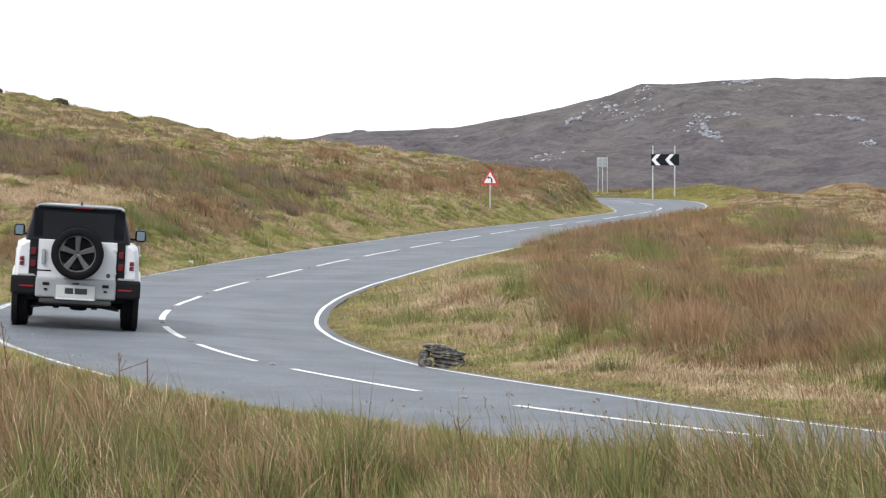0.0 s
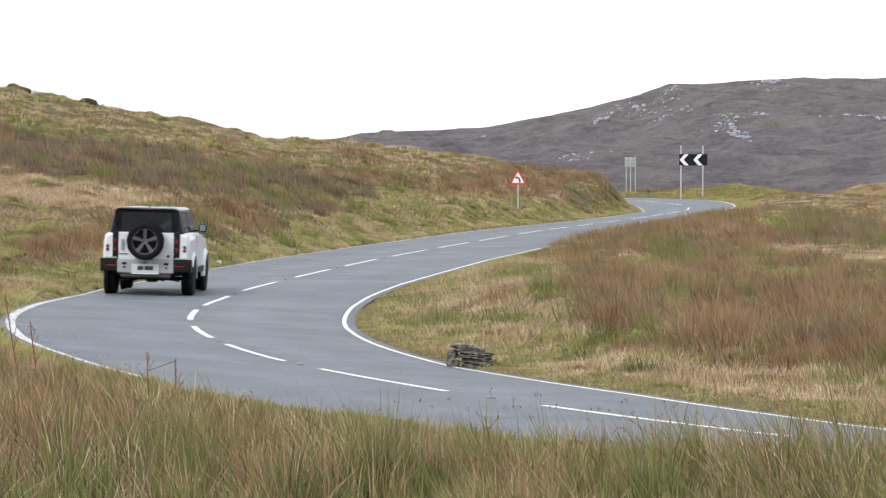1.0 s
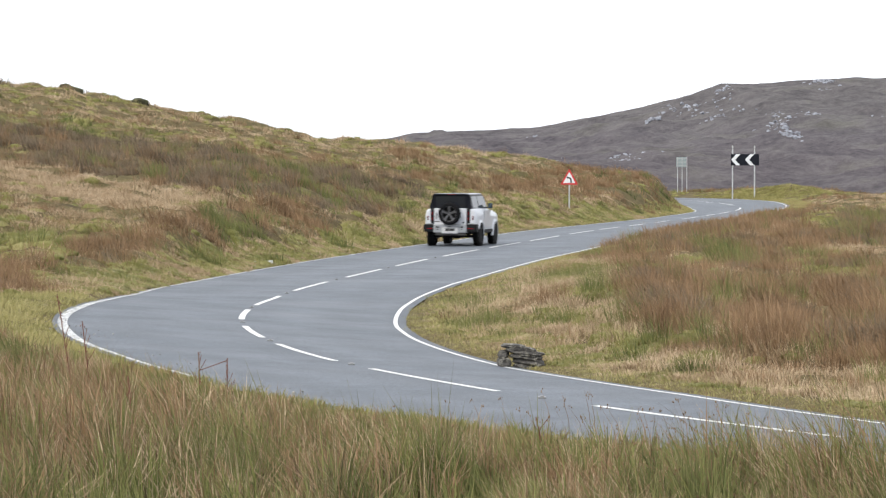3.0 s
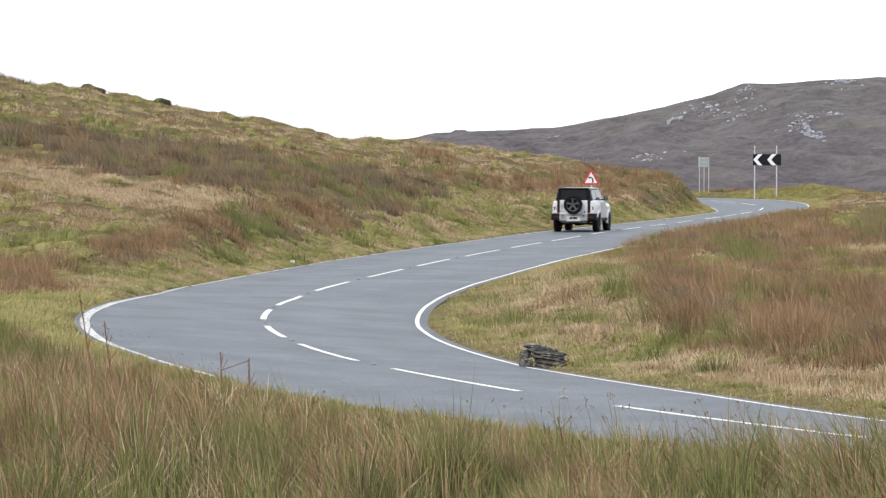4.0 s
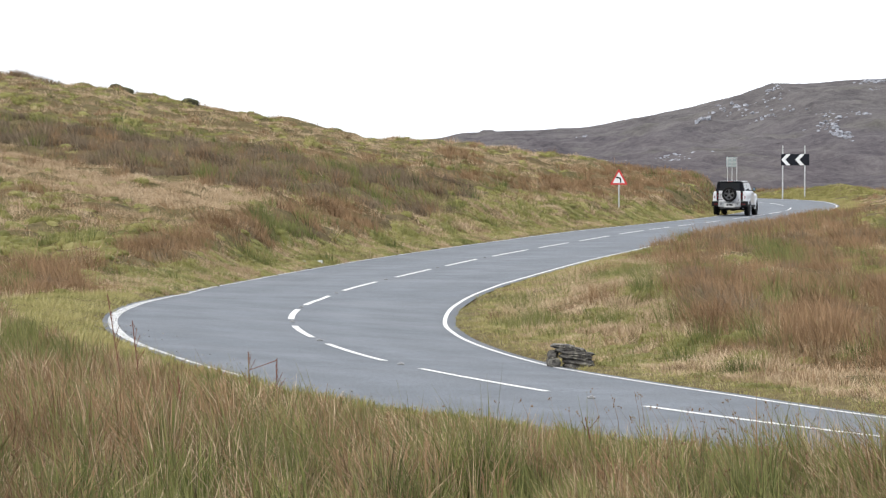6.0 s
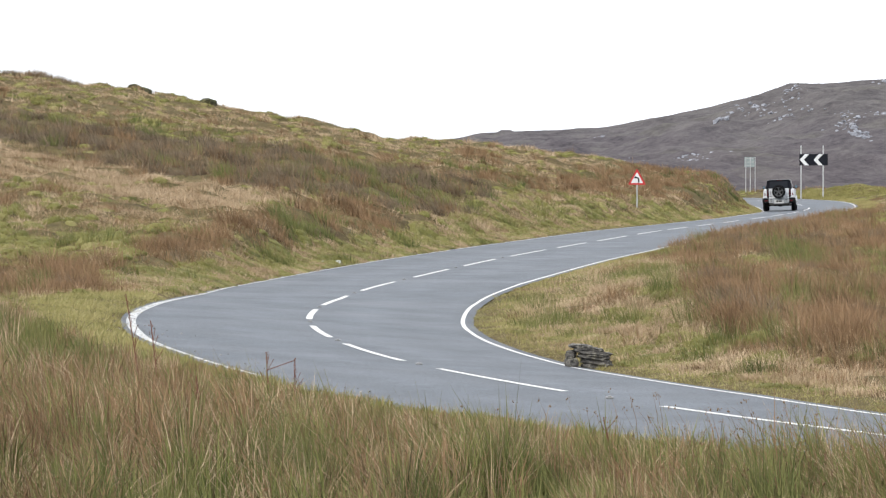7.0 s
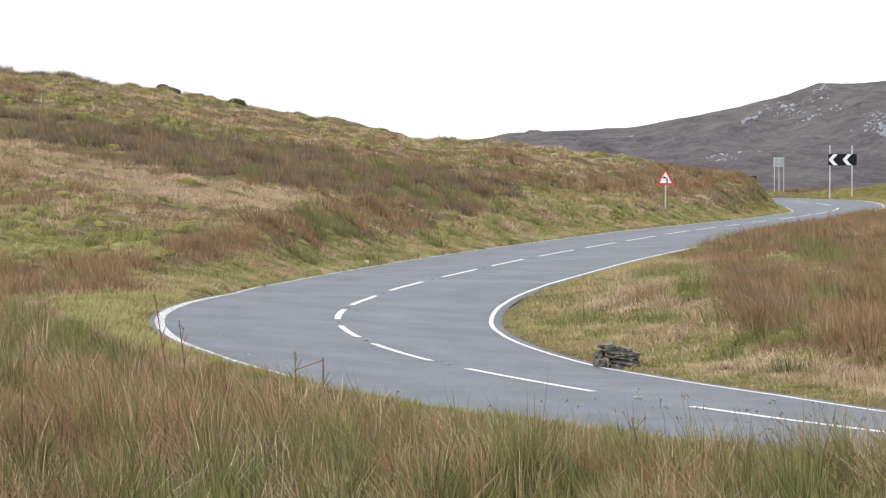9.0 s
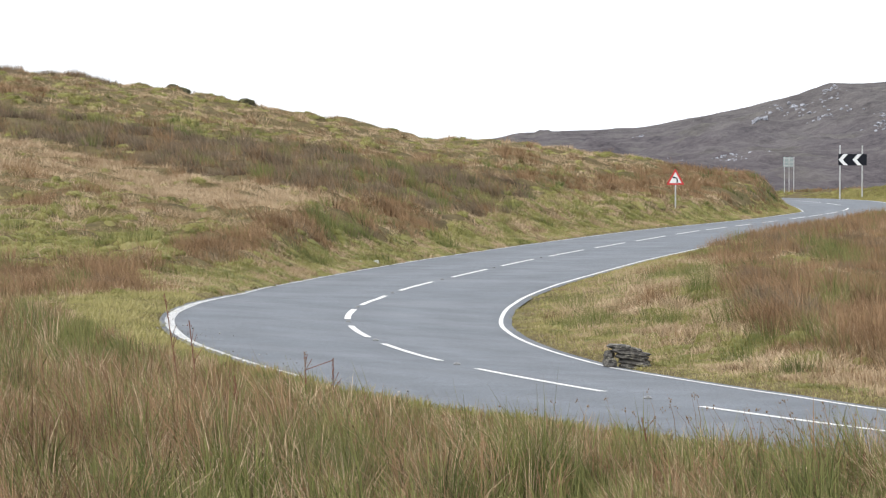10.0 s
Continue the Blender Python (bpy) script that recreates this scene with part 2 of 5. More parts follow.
GX = axis([(-3000, -400, 200), (-400, -90, 20), (-90, -40, 3), (-40, 48, 0.45), (48, 76, 0.9), (76, 100, 3), (100, 420, 20), (420, 3001, 200)])
GY = axis([(-3000, -200, 200), (-200, -20, 15), (-20, 12, 2), (12, 70, 0.4), (70, 240, 0.7), (240, 300, 1.5), (300, 700, 25), (700, 4401, 200)])
MX, MY = np.meshgrid(GX, GY)
MZ = land(MX, MY)
ground = tagged(new("ground", grid_mesh("ground", MX, MY, MZ, GROUND)), "rough moorland ground with brown and green turf", "ground", kind="structure")


def height(x, y):
    """Height of the ground sheet at places, from its table."""
    i = np.clip(np.searchsorted(GX, x) - 1, 0, len(GX) - 2)
    j = np.clip(np.searchsorted(GY, y) - 1, 0, len(GY) - 2)
    u, v = (x - GX[i]) / (GX[i + 1] - GX[i]), (y - GY[j]) / (GY[j + 1] - GY[j])
    return (MZ[j, i] * (1 - u) + MZ[j, i + 1] * u) * (1 - v) + (MZ[j + 1, i] * (1 - u) + MZ[j + 1, i + 1] * u) * v


# ---------------------------------------------------------------- the mountain
def mountain_mat():
    m = mat("mountain_moor", 0.95)
    n = Nodes(m)
    at = n.coords()
    heath = n.ramp(n.noise(0.014, 9.0, 0.66), [(0.36, (0.165, 0.156, 0.116)), (0.46, (0.135, 0.120, 0.122)), (0.54, (0.055, 0.045, 0.056)), (0.62, (0.140, 0.124, 0.124)), (0.72, (0.185, 0.170, 0.132))])
    split = n.t.nodes.new("ShaderNodeSeparateXYZ")
    n.link(at, split.inputs[0])
    level = n.add("ShaderNodeMapRange")
    for k, v in ((1, 4.0), (2, 34.0)):
        level.inputs[k].default_value = v
    n.link(split.outputs[2], level.inputs[0])
    heath = n.mix(0.35, heath, n.ramp(level.outputs[0], [(0.0, (0.098, 0.075, 0.078)), (0.5, (0.120, 0.106, 0.110)), (1.0, (0.145, 0.138, 0.112))]))
    heath = n.mix(0.42, heath, n.ramp(n.noise(0.07, 8.0, 0.75), [(0.38, (0.04, 0.035, 0.042)), (0.58, (0.205, 0.182, 0.18))]))
    heath = n.mix(0.18, heath, n.ramp(n.noise(0.45, 6.0, 0.8), [(0.38, (0.03, 0.027, 0.032)), (0.60, (0.25, 0.224, 0.22))]))
    # cooler tint over all of it: the distance haze is put into the colour
    n.color(n.mix(1.0, heath, (0.88, 0.91, 0.94), "MULTIPLY"))
    n.b.inputs["Specular IOR Level"].default_value = 0.05
    n.bump(n.noise(0.09, 9.0, 0.7), 0.8, 4.0)
    return m


HEATH = mountain_mat()
CREST_X = [-500, -150, -28, -11, 5, 39, 72, 105, 139, 168, 185, 205, 238, 261, 329, 450, 800, 1300]
CREST_Z = [8, 14, 21, 22.7, 26.3, 26.4, 28.8, 34.3, 40.2, 48.0, 54.8, 54.5, 58, 58.7, 58.3, 55, 40, 15]


def mountain_height(x, y):
    crest = np.interp(x, CREST_X, CREST_Z)
    u = np.clip((y - 520) / 1080, 0, 1)
    z = -9 + (crest + 9) * (0.55 * u + 0.45 * u * u)
    rough = 2.2 * ripple(x, y, 150, 0) + 1.8 * ripple(x, y, 60, 1) + 0.9 * ripple(x, y, 23, 2) + 0.35 * ripple(x, y, 9, 3)
    z = z + rough * smooth(0, 0.25, u) * (1 - 0.75 * smooth(0.9, 1.0, u))
    return z - 0.1 * np.maximum(y - 1600, 0)


X, Y = np.meshgrid(axis([(-500, -60, 20), (-60, 400, 1.6), (400, 1301, 30)]), axis([(515, 1000, 8), (1000, 1620, 5), (1620, 2400, 60)]))
mountain = tagged(new("mountain", grid_mesh("mountain", X, Y, mountain_height(X, Y), HEATH)), "broad heather-brown mountain with pale rock outcrops", "mountain", kind="structure")

PALE_ROCK = mat("pale_rock", 0.9)
n_ = Nodes(PALE_ROCK)
n_.color(n_.ramp(n_.noise(0.5, 6.0, 0.7), [(0.35, (0.12, 0.12, 0.135)), (0.6, (0.38, 0.40, 0.45))]))
n_.bump(n_.noise(0.9, 6.0, 0.75), 1.0, 0.8)


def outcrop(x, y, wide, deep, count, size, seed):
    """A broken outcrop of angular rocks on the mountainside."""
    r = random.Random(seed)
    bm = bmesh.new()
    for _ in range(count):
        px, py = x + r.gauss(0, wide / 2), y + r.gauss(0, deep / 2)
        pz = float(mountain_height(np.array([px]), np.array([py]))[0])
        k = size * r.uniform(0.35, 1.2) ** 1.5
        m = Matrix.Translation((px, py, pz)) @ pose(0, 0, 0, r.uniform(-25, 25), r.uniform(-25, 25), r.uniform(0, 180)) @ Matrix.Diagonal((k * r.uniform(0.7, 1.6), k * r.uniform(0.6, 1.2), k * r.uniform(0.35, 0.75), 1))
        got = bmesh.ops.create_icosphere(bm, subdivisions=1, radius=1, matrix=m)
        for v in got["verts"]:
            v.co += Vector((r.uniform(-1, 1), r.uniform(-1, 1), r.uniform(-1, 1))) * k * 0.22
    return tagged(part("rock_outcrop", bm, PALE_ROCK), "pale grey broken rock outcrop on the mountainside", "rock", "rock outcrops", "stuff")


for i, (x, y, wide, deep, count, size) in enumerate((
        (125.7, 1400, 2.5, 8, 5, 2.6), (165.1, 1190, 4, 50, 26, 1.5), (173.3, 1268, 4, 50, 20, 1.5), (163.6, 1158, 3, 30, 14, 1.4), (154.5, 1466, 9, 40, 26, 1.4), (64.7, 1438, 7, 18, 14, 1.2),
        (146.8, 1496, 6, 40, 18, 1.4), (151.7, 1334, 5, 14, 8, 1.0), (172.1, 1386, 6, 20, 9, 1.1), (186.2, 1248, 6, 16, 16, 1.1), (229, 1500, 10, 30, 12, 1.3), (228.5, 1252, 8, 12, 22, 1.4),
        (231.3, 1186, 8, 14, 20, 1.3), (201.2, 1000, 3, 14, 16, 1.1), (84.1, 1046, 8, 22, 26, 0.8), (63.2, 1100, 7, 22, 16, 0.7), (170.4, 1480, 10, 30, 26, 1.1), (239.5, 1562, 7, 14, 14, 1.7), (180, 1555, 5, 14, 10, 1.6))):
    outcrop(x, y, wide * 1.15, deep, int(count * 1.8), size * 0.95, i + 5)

# ---------------------------------------------------------------- the road
def ribbon(name, lo, hi, s0, s1, lift, material, steps=1):
    """A strip along the road from s0 to s1, between two offsets (numbers or functions of the two widths)."""
    n = max(2, int((s1 - s0) / 0.4) + 1)
    at = np.linspace(s0, s1, n)
    px, py, lx, ly, w_l, w_r = (np.interp(at, LINE_S, v) for v in (LINE[:, 0], LINE[:, 1], LEFT[:, 0], LEFT[:, 1], LINE[:, 2], LINE[:, 3]))
    a = lo(w_l, w_r) if callable(lo) else np.full(n, lo)
    b = hi(w_l, w_r) if callable(hi) else np.full(n, hi)
    rows = []
    for k in np.linspace(0, 1, steps + 1):
        o = a + (b - a) * k
        rows.append(np.column_stack([px + lx * o, py + ly * o, centre_height(py) + bank(py) * np.clip(o, -4, 4) + lift]))
    R = np.array(rows)
    me = grid_mesh(name, R[:, :, 0], R[:, :, 1], R[:, :, 2], material)
    if steps > 1:
        t_ = me.attributes.new("across", "FLOAT", "POINT")
        t_.data.foreach_set("value", np.repeat(np.linspace(0, 1, steps + 1), n).astype(np.float32))
    return me


END = LINE_S[-1]
road = tagged(new("road", ribbon("road", lambda l, r: -r - 0.20, lambda l, r: l + 0.16, 0, END, 0.0, ASPHALT, 12)), "grey asphalt road with worn surface", "road", kind="structure")

def broad(l):
    """Half the width of the outer line: it was painted twice in the bend."""
    n = len(l)
    y = np.interp(np.linspace(LEFT_START, END, n), LINE_S, LINE[:, 1])
    return np.interp(y, [36, 40, 48, 54], [0.04, 0.075, 0.075, 0.042])


def edge_line(name, side):
    if side > 0:
        lo, hi = (lambda l, r: l - broad(l)), (lambda l, r: l + broad(l))
    else:
        lo, hi = (lambda l, r: -r - 0.039), (lambda l, r: -r + 0.039)
    return tagged(new(name, ribbon(name, lo, hi, LEFT_START if side > 0 else 0, END, 0.004, WORN_PAINT if side > 0 else ROAD_PAINT)), "solid white painted edge line, worn in places", "road marking", kind="structure")


LEFT_START = float(np.interp(32.6, LINE[:, 1], LINE_S))
edge_line("edge_line_left", 1)
edge_line("edge_line_right", -1)



def along(s, off, lift=0.0):
    """A place on the road: metres along its line, metres left of it."""
    k = [np.interp(s, LINE_S, v) for v in (LINE[:, 0], LINE[:, 1], LEFT[:, 0], LEFT[:, 1])]
    y = k[1] + k[3] * off
    return k[0] + k[2] * off, y, centre_height(k[1]) + bank(k[1]) * off + lift


def where(y):
    """How far along the line it first comes to this depth."""
    return float(np.interp(y, LINE[:, 1], LINE_S))


# white dashes along the middle: the depth of each one's two ends
DASHES = [(23.7, 20.4), (29.0, 25.5), (34.54, 30.96), (39.56, 35.99), (44.2, 41.1), (46.6, 51.3), (53.8, 59.4), (62.0, 67.1), (70.0, 75.8), (78.5, 84.7), (87.6, 94.0), (96.2, 102.1),
          (104.2, 110.8), (113.3, 118.8), (120.2, 124.5), (126.6, 130.3), (133.0, 136.8), (140.5, 145.5), (147, 152), (153.7, 159.8), (163.2, 172.6), (181.5, 190), (193, 202)]
for lo, hi in DASHES:
    lo, hi = min(lo, hi), max(lo, hi)
    s0, s1 = where(lo), where(hi)
    tagged(new("centre_dash", ribbon("centre_dash", -0.055, 0.055, s0, s1, 0.005, ROAD_PAINT)), "white painted dash on the road's middle", "road marking", "centre dashes", "structure")

IRON = mat("stud_iron", 0.5, 0.7, (0.25, 0.25, 0.25))


def stud(s):
    x, y, z = along(s, 0.0)
    me = bpy.data.meshes.get("road_stud")
    if me is None:
        bm = bmesh.new()
        bmesh.ops.create_cube(bm, size=1, matrix=Matrix.Translation((0, 0, 0.008)) @ Matrix.Diagonal((0.09, 0.13, 0.024, 1)))
        bmesh.ops.create_cube(bm, size=1, matrix=Matrix.Translation((0, 0, 0.022)) @ Matrix.Diagonal((0.04, 0.08, 0.018, 1)))
        bmesh.ops.bevel(bm, geom=bm.edges[:], offset=0.006, segments=1, affect="EDGES")
        me = bpy.data.meshes.new("road_stud")
        bm.to_mesh(me)
        bm.free()
        me.materials.append(IRON)
    ob = tagged(new("road_stud", me), "small worn road stud between two painted dashes", "road stud", "road studs")
    ob.location = (x, y, z)


for gap in ((30.0), (35.3), (40.3), (45.4), (52.5), (60.7), (68.5), (77.1), (86.1)):
    stud(where(gap))


# ---------------------------------------------------------------- stones
def slate_mat():
    m = mat("slate", 0.85)
    n = Nodes(m)
    n.color(n.mix(n.ramp(n.noise(9.0, 6.0, 0.7), [(0.5, (0, 0, 0)), (0.62, (1, 1, 1))]),
                  n.ramp(n.noise(22.0, 6.0, 0.7), [(0.3, (0.022, 0.021, 0.020)), (0.7, (0.115, 0.108, 0.098))]), (0.26, 0.245, 0.205)))
    n.bump(n.noise(30.0, 6.0, 0.7), 0.8, 0.02)
    return m


SLATE = slate_mat()


def stone(name, label, size, place, turn, seed, group, material=None, cuts=3, rounding=0.0):
    """A rough, angular stone with broken edges."""
    r = random.Random(seed)
    bm = bmesh.new()
    bmesh.ops.create_cube(bm, size=1)
    bmesh.ops.subdivide_edges(bm, edges=bm.edges[:], cuts=cuts, use_grid_fill=True)
    for v in bm.verts:
        v.co = v.co.lerp(v.co.normalized() * 0.56, rounding)
        p = v.co * 2
        shrink = 1 - 0.10 * (abs(p.x) ** 4 * abs(p.y) ** 4) - 0.12 * (abs(p.x * p.z) ** 3)
        w = noise.noise_vector(v.co * 2.2 + Vector((seed, seed * 3.1, 0)))
        v.co = v.co * shrink + w * 0.10 + Vector((r.uniform(-1, 1), r.uniform(-1, 1), r.uniform(-1, 1))) * 0.03
        v.co = Vector((v.co.x * size[0], v.co.y * size[1], v.co.z * size[2]))
    ob = part(name, bm, material or SLATE)
    ob.matrix_basis = pose(*place, *turn)
    return tagged(ob, label, "stone", group)


HEAP_X, HEAP_Y = 1.56, 37.0
gz = float(height(np.array([HEAP_X]), np.array([HEAP_Y]))[0])
for size, (dx, dy, dz), turn, seed, label in (
        ((0.16, 0.24, 0.13), (-0.225, -0.02, 0.095), (4, -8, 12), 3, "blocky grey slate stone at the heap's end"),
        ((0.13, 0.2, 0.10), (-0.235, 0.02, 0.215), (6, 10, -10), 23, "small pale slate block at the heap's end"),
        ((0.38, 0.28, 0.085), (0.10, 0.04, 0.035), (0, 2, 6), 5, "brown-stained slate slab at the bottom of the heap"),
        ((0.42, 0.28, 0.075), (0.10, 0.03, 0.11), (2, 4, -5), 8, "dark flat slate slab in the heap"),
        ((0.45, 0.30, 0.06), (0.07, 0.04, 0.18), (-2, 5, 4), 29, "dark slate slab with a broken edge in the heap"),
        ((0.50, 0.32, 0.06), (0.05, 0.05, 0.245), (-3, 7, 3), 11, "long weathered slate slab near the top"),
        ((0.48, 0.26, 0.045), (-0.02, 0.06, 0.305), (0, 7, -8), 15, "thin lichen-grey slate flake on the heap"),
        ((0.30, 0.20, 0.035), (-0.10, 0.05, 0.345), (3, 4, 10), 33, "pale slate flake lying on top"),
        ((0.14, 0.14, 0.09), (0.25, -0.06, 0.04), (10, 0, 40), 19, "small dark stone beside the heap")):
    stone("slate_stone", label, size, (HEAP_X + dx, HEAP_Y + dy, gz + 0.92 * dz), turn, seed, "heap of slate by the road", cuts=4)

MOSSY = mat("mossy_rock", 0.95, 0.0, (0.07, 0.07, 0.035))
n_ = Nodes(MOSSY)
n_.color(n_.ramp(n_.noise(4.0, 5.0), [(0.4, (0.05, 0.048, 0.03)), (0.6, (0.10, 0.10, 0.04))]))
n_.bump(n_.noise(8.0, 6.0, 0.7), 1.0, 0.1)
for px, py, w, h in ((-18.6, 149, 0.85, 0.6), (-18.0, 148.5, 0.7, 0.4), (-14.6, 149.3, 1.0, 0.42)):
    stone("mossy_boulder", "dark mossy boulder on the crest of the hill", (w, w * 0.7, h), (px, py, float(height(np.array([px]), np.array([py]))[0]) + 0.1), (0, 14, 20 * px), int(abs(px) * 7), "boulders on the crest", MOSSY, 4, 0.6)

CHALKY = mat("chalky_stone", 0.9, 0.0, (0.55, 0.56, 0.55))
n_ = Nodes(CHALKY)
n_.color(n_.ramp(n_.noise(14.0, 4.0), [(0.35, (0.30, 0.31, 0.30)), (0.6, (0.66, 0.67, 0.66))]))
for px, py, w, h, material, label in ((-3.95, 78.6, 0.17, 0.13, CHALKY, "pale chalky stone in the verge grass"), (-4.35, 77.8, 0.09, 0.07, CHALKY, "small pale chalky stone in the verge grass"),
                                      (-4.55, 71.6, 0.14, 0.06, MOSSY, "dark clod of turf at the road edge"), (-4.15, 76.0, 0.18, 0.06, MOSSY, "dark clod of turf at the road edge")):
    stone("verge_stone", label, (w, w * 0.8, h), (px, py, float(height(np.array([px]), np.array([py]))[0]) + 0.4 * h), (5, 8, 40 * px), int(abs(py) * 3), "stones along the verge", material, 3, 0.4)

# ---------------------------------------------------------------- signs
GALV = mat("galvanised_steel", 0.45, 0.6, (0.55, 0.56, 0.57))
n_ = Nodes(GALV)
n_.color(n_.ramp(n_.noise(6.0, 4.0), [(0.35, (0.42, 0.43, 0.44)), (0.65, (0.62, 0.63, 0.64))]))
SIGN_RED = mat("sign_red", 0.4, 0.0, (0.55, 0.03, 0.035))
SIGN_WHITE = mat("sign_white", 0.4, 0.0, (0.72, 0.74, 0.76))
SIGN_BLACK = mat("sign_black", 0.4, 0.0, (0.012, 0.014, 0.02))
SIGN_BLACK.node_tree.nodes["Principled BSDF"].inputs["Specular IOR Level"].default_value = 0.12
SIGN_BACK = mat("sign_back_grey", 0.5, 0.3, (0.33, 0.39, 0.39))


def plate(outline, thick, back=0.0):
    """An upright plate from an outline in x and z, its front towards -y."""
    bm = bmesh.new()
    f = bm.faces.new([bm.verts.new((x, back, z)) for x, z in outline])
    e = bmesh.ops.extrude_face_region(bm, geom=[f])
    bmesh.ops.translate(bm, verts=[v for v in e["geom"] if isinstance(v, bmesh.types.BMVert)], vec=(0, -thick, 0))
    bmesh.ops.recalc_face_normals(bm, faces=bm.faces[:])
    return bm


def tube(p, q, r, segments=12):
    """A round bar from p to q."""
    p, q = Vector(p), Vector(q)
    bm = bmesh.new()
    m = Matrix.Translation((p + q) / 2) @ (q - p).to_track_quat("Z", "Y").to_matrix().to_4x4()
    bmesh.ops.create_cone(bm, cap_ends=True, segments=segments, radius1=r, radius2=r, depth=(q - p).length, matrix=m)
    return bm


def rounded(points, r, steps=5):
    """A convex outline with rounded corners."""
    out = []
    n = len(points)
    for i in range(n):
        a, b, c = (Vector(points[(i + d) % n]) for d in (-1, 0, 1))
        u, v = (a - b).normalized(), (c - b).normalized()
        half = u.angle(v) / 2
        d = r / math.tan(half)
        o = b + (u + v).normalized() * (r / math.sin(half))
        p0, p1 = b + u * d - o, b + v * d - o
        for k in range(steps + 1):
            w = p0.lerp(p1, k / steps)
            out.append(tuple(o + w.normalized() * r))
    return out


def warning_sign():
    sx, sy = 8.04, 134.0
    base = float(height(np.array([sx]), np.array([sy]))[0])
    sign = new("warning_sign")
    sign.location = (sx, sy, base)
    top = 2.60 - base
    w, hh = 0.44, 0.79
    part("post", tube((0, 0.05, -0.3), (0, 0.05, top - 0.08), 0.038), GALV, sign, "grey steel post")
    tri = [(-w, top - hh), (w, top - hh), (0, top)]
    part("red_border", plate(rounded(tri, 0.03), 0.012), SIGN_RED, sign, "red triangular border")
    cz = top - hh + 0.265
    inner = [(x * 0.70, cz + (z - cz) * 0.70) for x, z in tri]
    part("face", plate(rounded(inner, 0.02), 0.003, -0.016), SIGN_WHITE, sign, "white face")
    z0 = top - hh + 0.10
    bend = [(1.13 * p_, z0 + 1.13 * (q_ - z0)) for p_, q_ in [(0.045, z0), (0.105, z0), (0.105, z0 + 0.13), (0.085, z0 + 0.19), (0.03, z0 + 0.235), (-0.05, z0 + 0.25), (-0.05, z0 + 0.295), (-0.13, z0 + 0.225), (-0.05, z0 + 0.155), (-0.05, z0 + 0.195), (0.01, z0 + 0.185), (0.038, z0 + 0.155), (0.045, z0 + 0.12)]]
    part("bend_symbol", plate(bend, 0.003, -0.021), SIGN_BLACK, sign, "black left bend symbol")
    for dz in (0.16, 0.42):
        part("clip", plate([(-0.06, top - hh + dz), (0.06, top - hh + dz), (0.06, top - hh + dz + 0.04), (-0.06, top - hh + dz + 0.04)], 0.06, 0.09), GALV, sign)
    sign.rotation_euler = (0, 0, radians(-4))
    return tagged(sign, "red and white triangular bend warning sign on a grey post", "road sign")


warning_sign()


def chevron_sign():
    sx, sy = 25.6, 205.0
    base = float(height(np.array([sx]), np.array([sy]))[0])
    sign = new("chevron_sign")
    sign.location = (sx, sy, base)
    z0, z1 = 2.95 - base, 3.81 - base
    w = 1.07
    for px in (-0.93, 0.74):
        part("post", tube((px, 0.06, -0.9), (px, 0.06, 4.45 - base), 0.055), GALV, sign, "tall pale steel post")
    part("board", plate(rounded([(-w, z0), (w, z0), (w, z1), (-w, z1)], 0.04), 0.015), SIGN_BLACK, sign, "black board")
    mid, hh = (z0 + z1) / 2, (z1 - z0) / 2
    for cx in (-w + 0.02, -w + 1.07):
        arrow = [(cx, mid), (cx + 0.38, mid + hh - 0.01), (cx + 0.70, mid + hh - 0.01), (cx + 0.32, mid), (cx + 0.70, mid - hh + 0.01), (cx + 0.38, mid - hh + 0.01)]
        part("chevron", plate(arrow, 0.003, -0.018), SIGN_WHITE, sign, "white chevron")
    return tagged(sign, "black and white chevron board on two tall posts", "road sign")


chevron_sign()


def back_sign():
    sx, sy = 22.85, 228.0
    base = float(height(np.array([sx]), np.array([sy]))[0])
    k = 228 / 225
    sign = new("road_sign_back")
    sign.location = (sx * k, sy, base)
    z0, z1 = 2.87 - base, 3.71 - base
    part("plate", plate(rounded([(-0.47, z0), (0.36, z0), (0.36, z1), (-0.47, z1)], 0.04), 0.012), SIGN_BACK, sign, "pale grey-green back of the plate")
    for px in (-0.36, 0.02, 0.42):
        part("post", tube((px, -0.05, -1.6), (px, -0.05, z1 + 0.02), 0.035), GALV, sign)
    for z in (z0 + 0.12, (z0 + z1) / 2, z1 - 0.12):
        part("rail", plate([(-0.45, z - 0.02), (0.34, z - 0.02), (0.34, z + 0.02), (-0.45, z + 0.02)], 0.03, -0.012), GALV, sign)
    return tagged(sign, "grey back of a road sign on three thin posts", "road sign")


back_sign()

# ---------------------------------------------------------------- grass and rushes
def quick_mesh(name, co, tri, material, tone, tip):
    """A mesh of triangles with a shade and a height along the blade for each vertex."""
    me = bpy.data.meshes.new(name)
    me.vertices.add(len(co))
    me.vertices.foreach_set("co", co.astype(np.float32).ravel())
    me.loops.add(tri.size)
    me.loops.foreach_set("vertex_index", tri.astype(np.int32).ravel())
    me.polygons.add(len(tri))
    me.polygons.foreach_set("loop_start", np.arange(0, tri.size, 3, dtype=np.int32))
    me.materials.append(material)
    me.update(calc_edges=True)
    for key, value in (("tone", tone), ("tip", tip)):
        me.attributes.new(key, "FLOAT", "POINT").data.foreach_set("value", value.astype(np.float32))
    return me


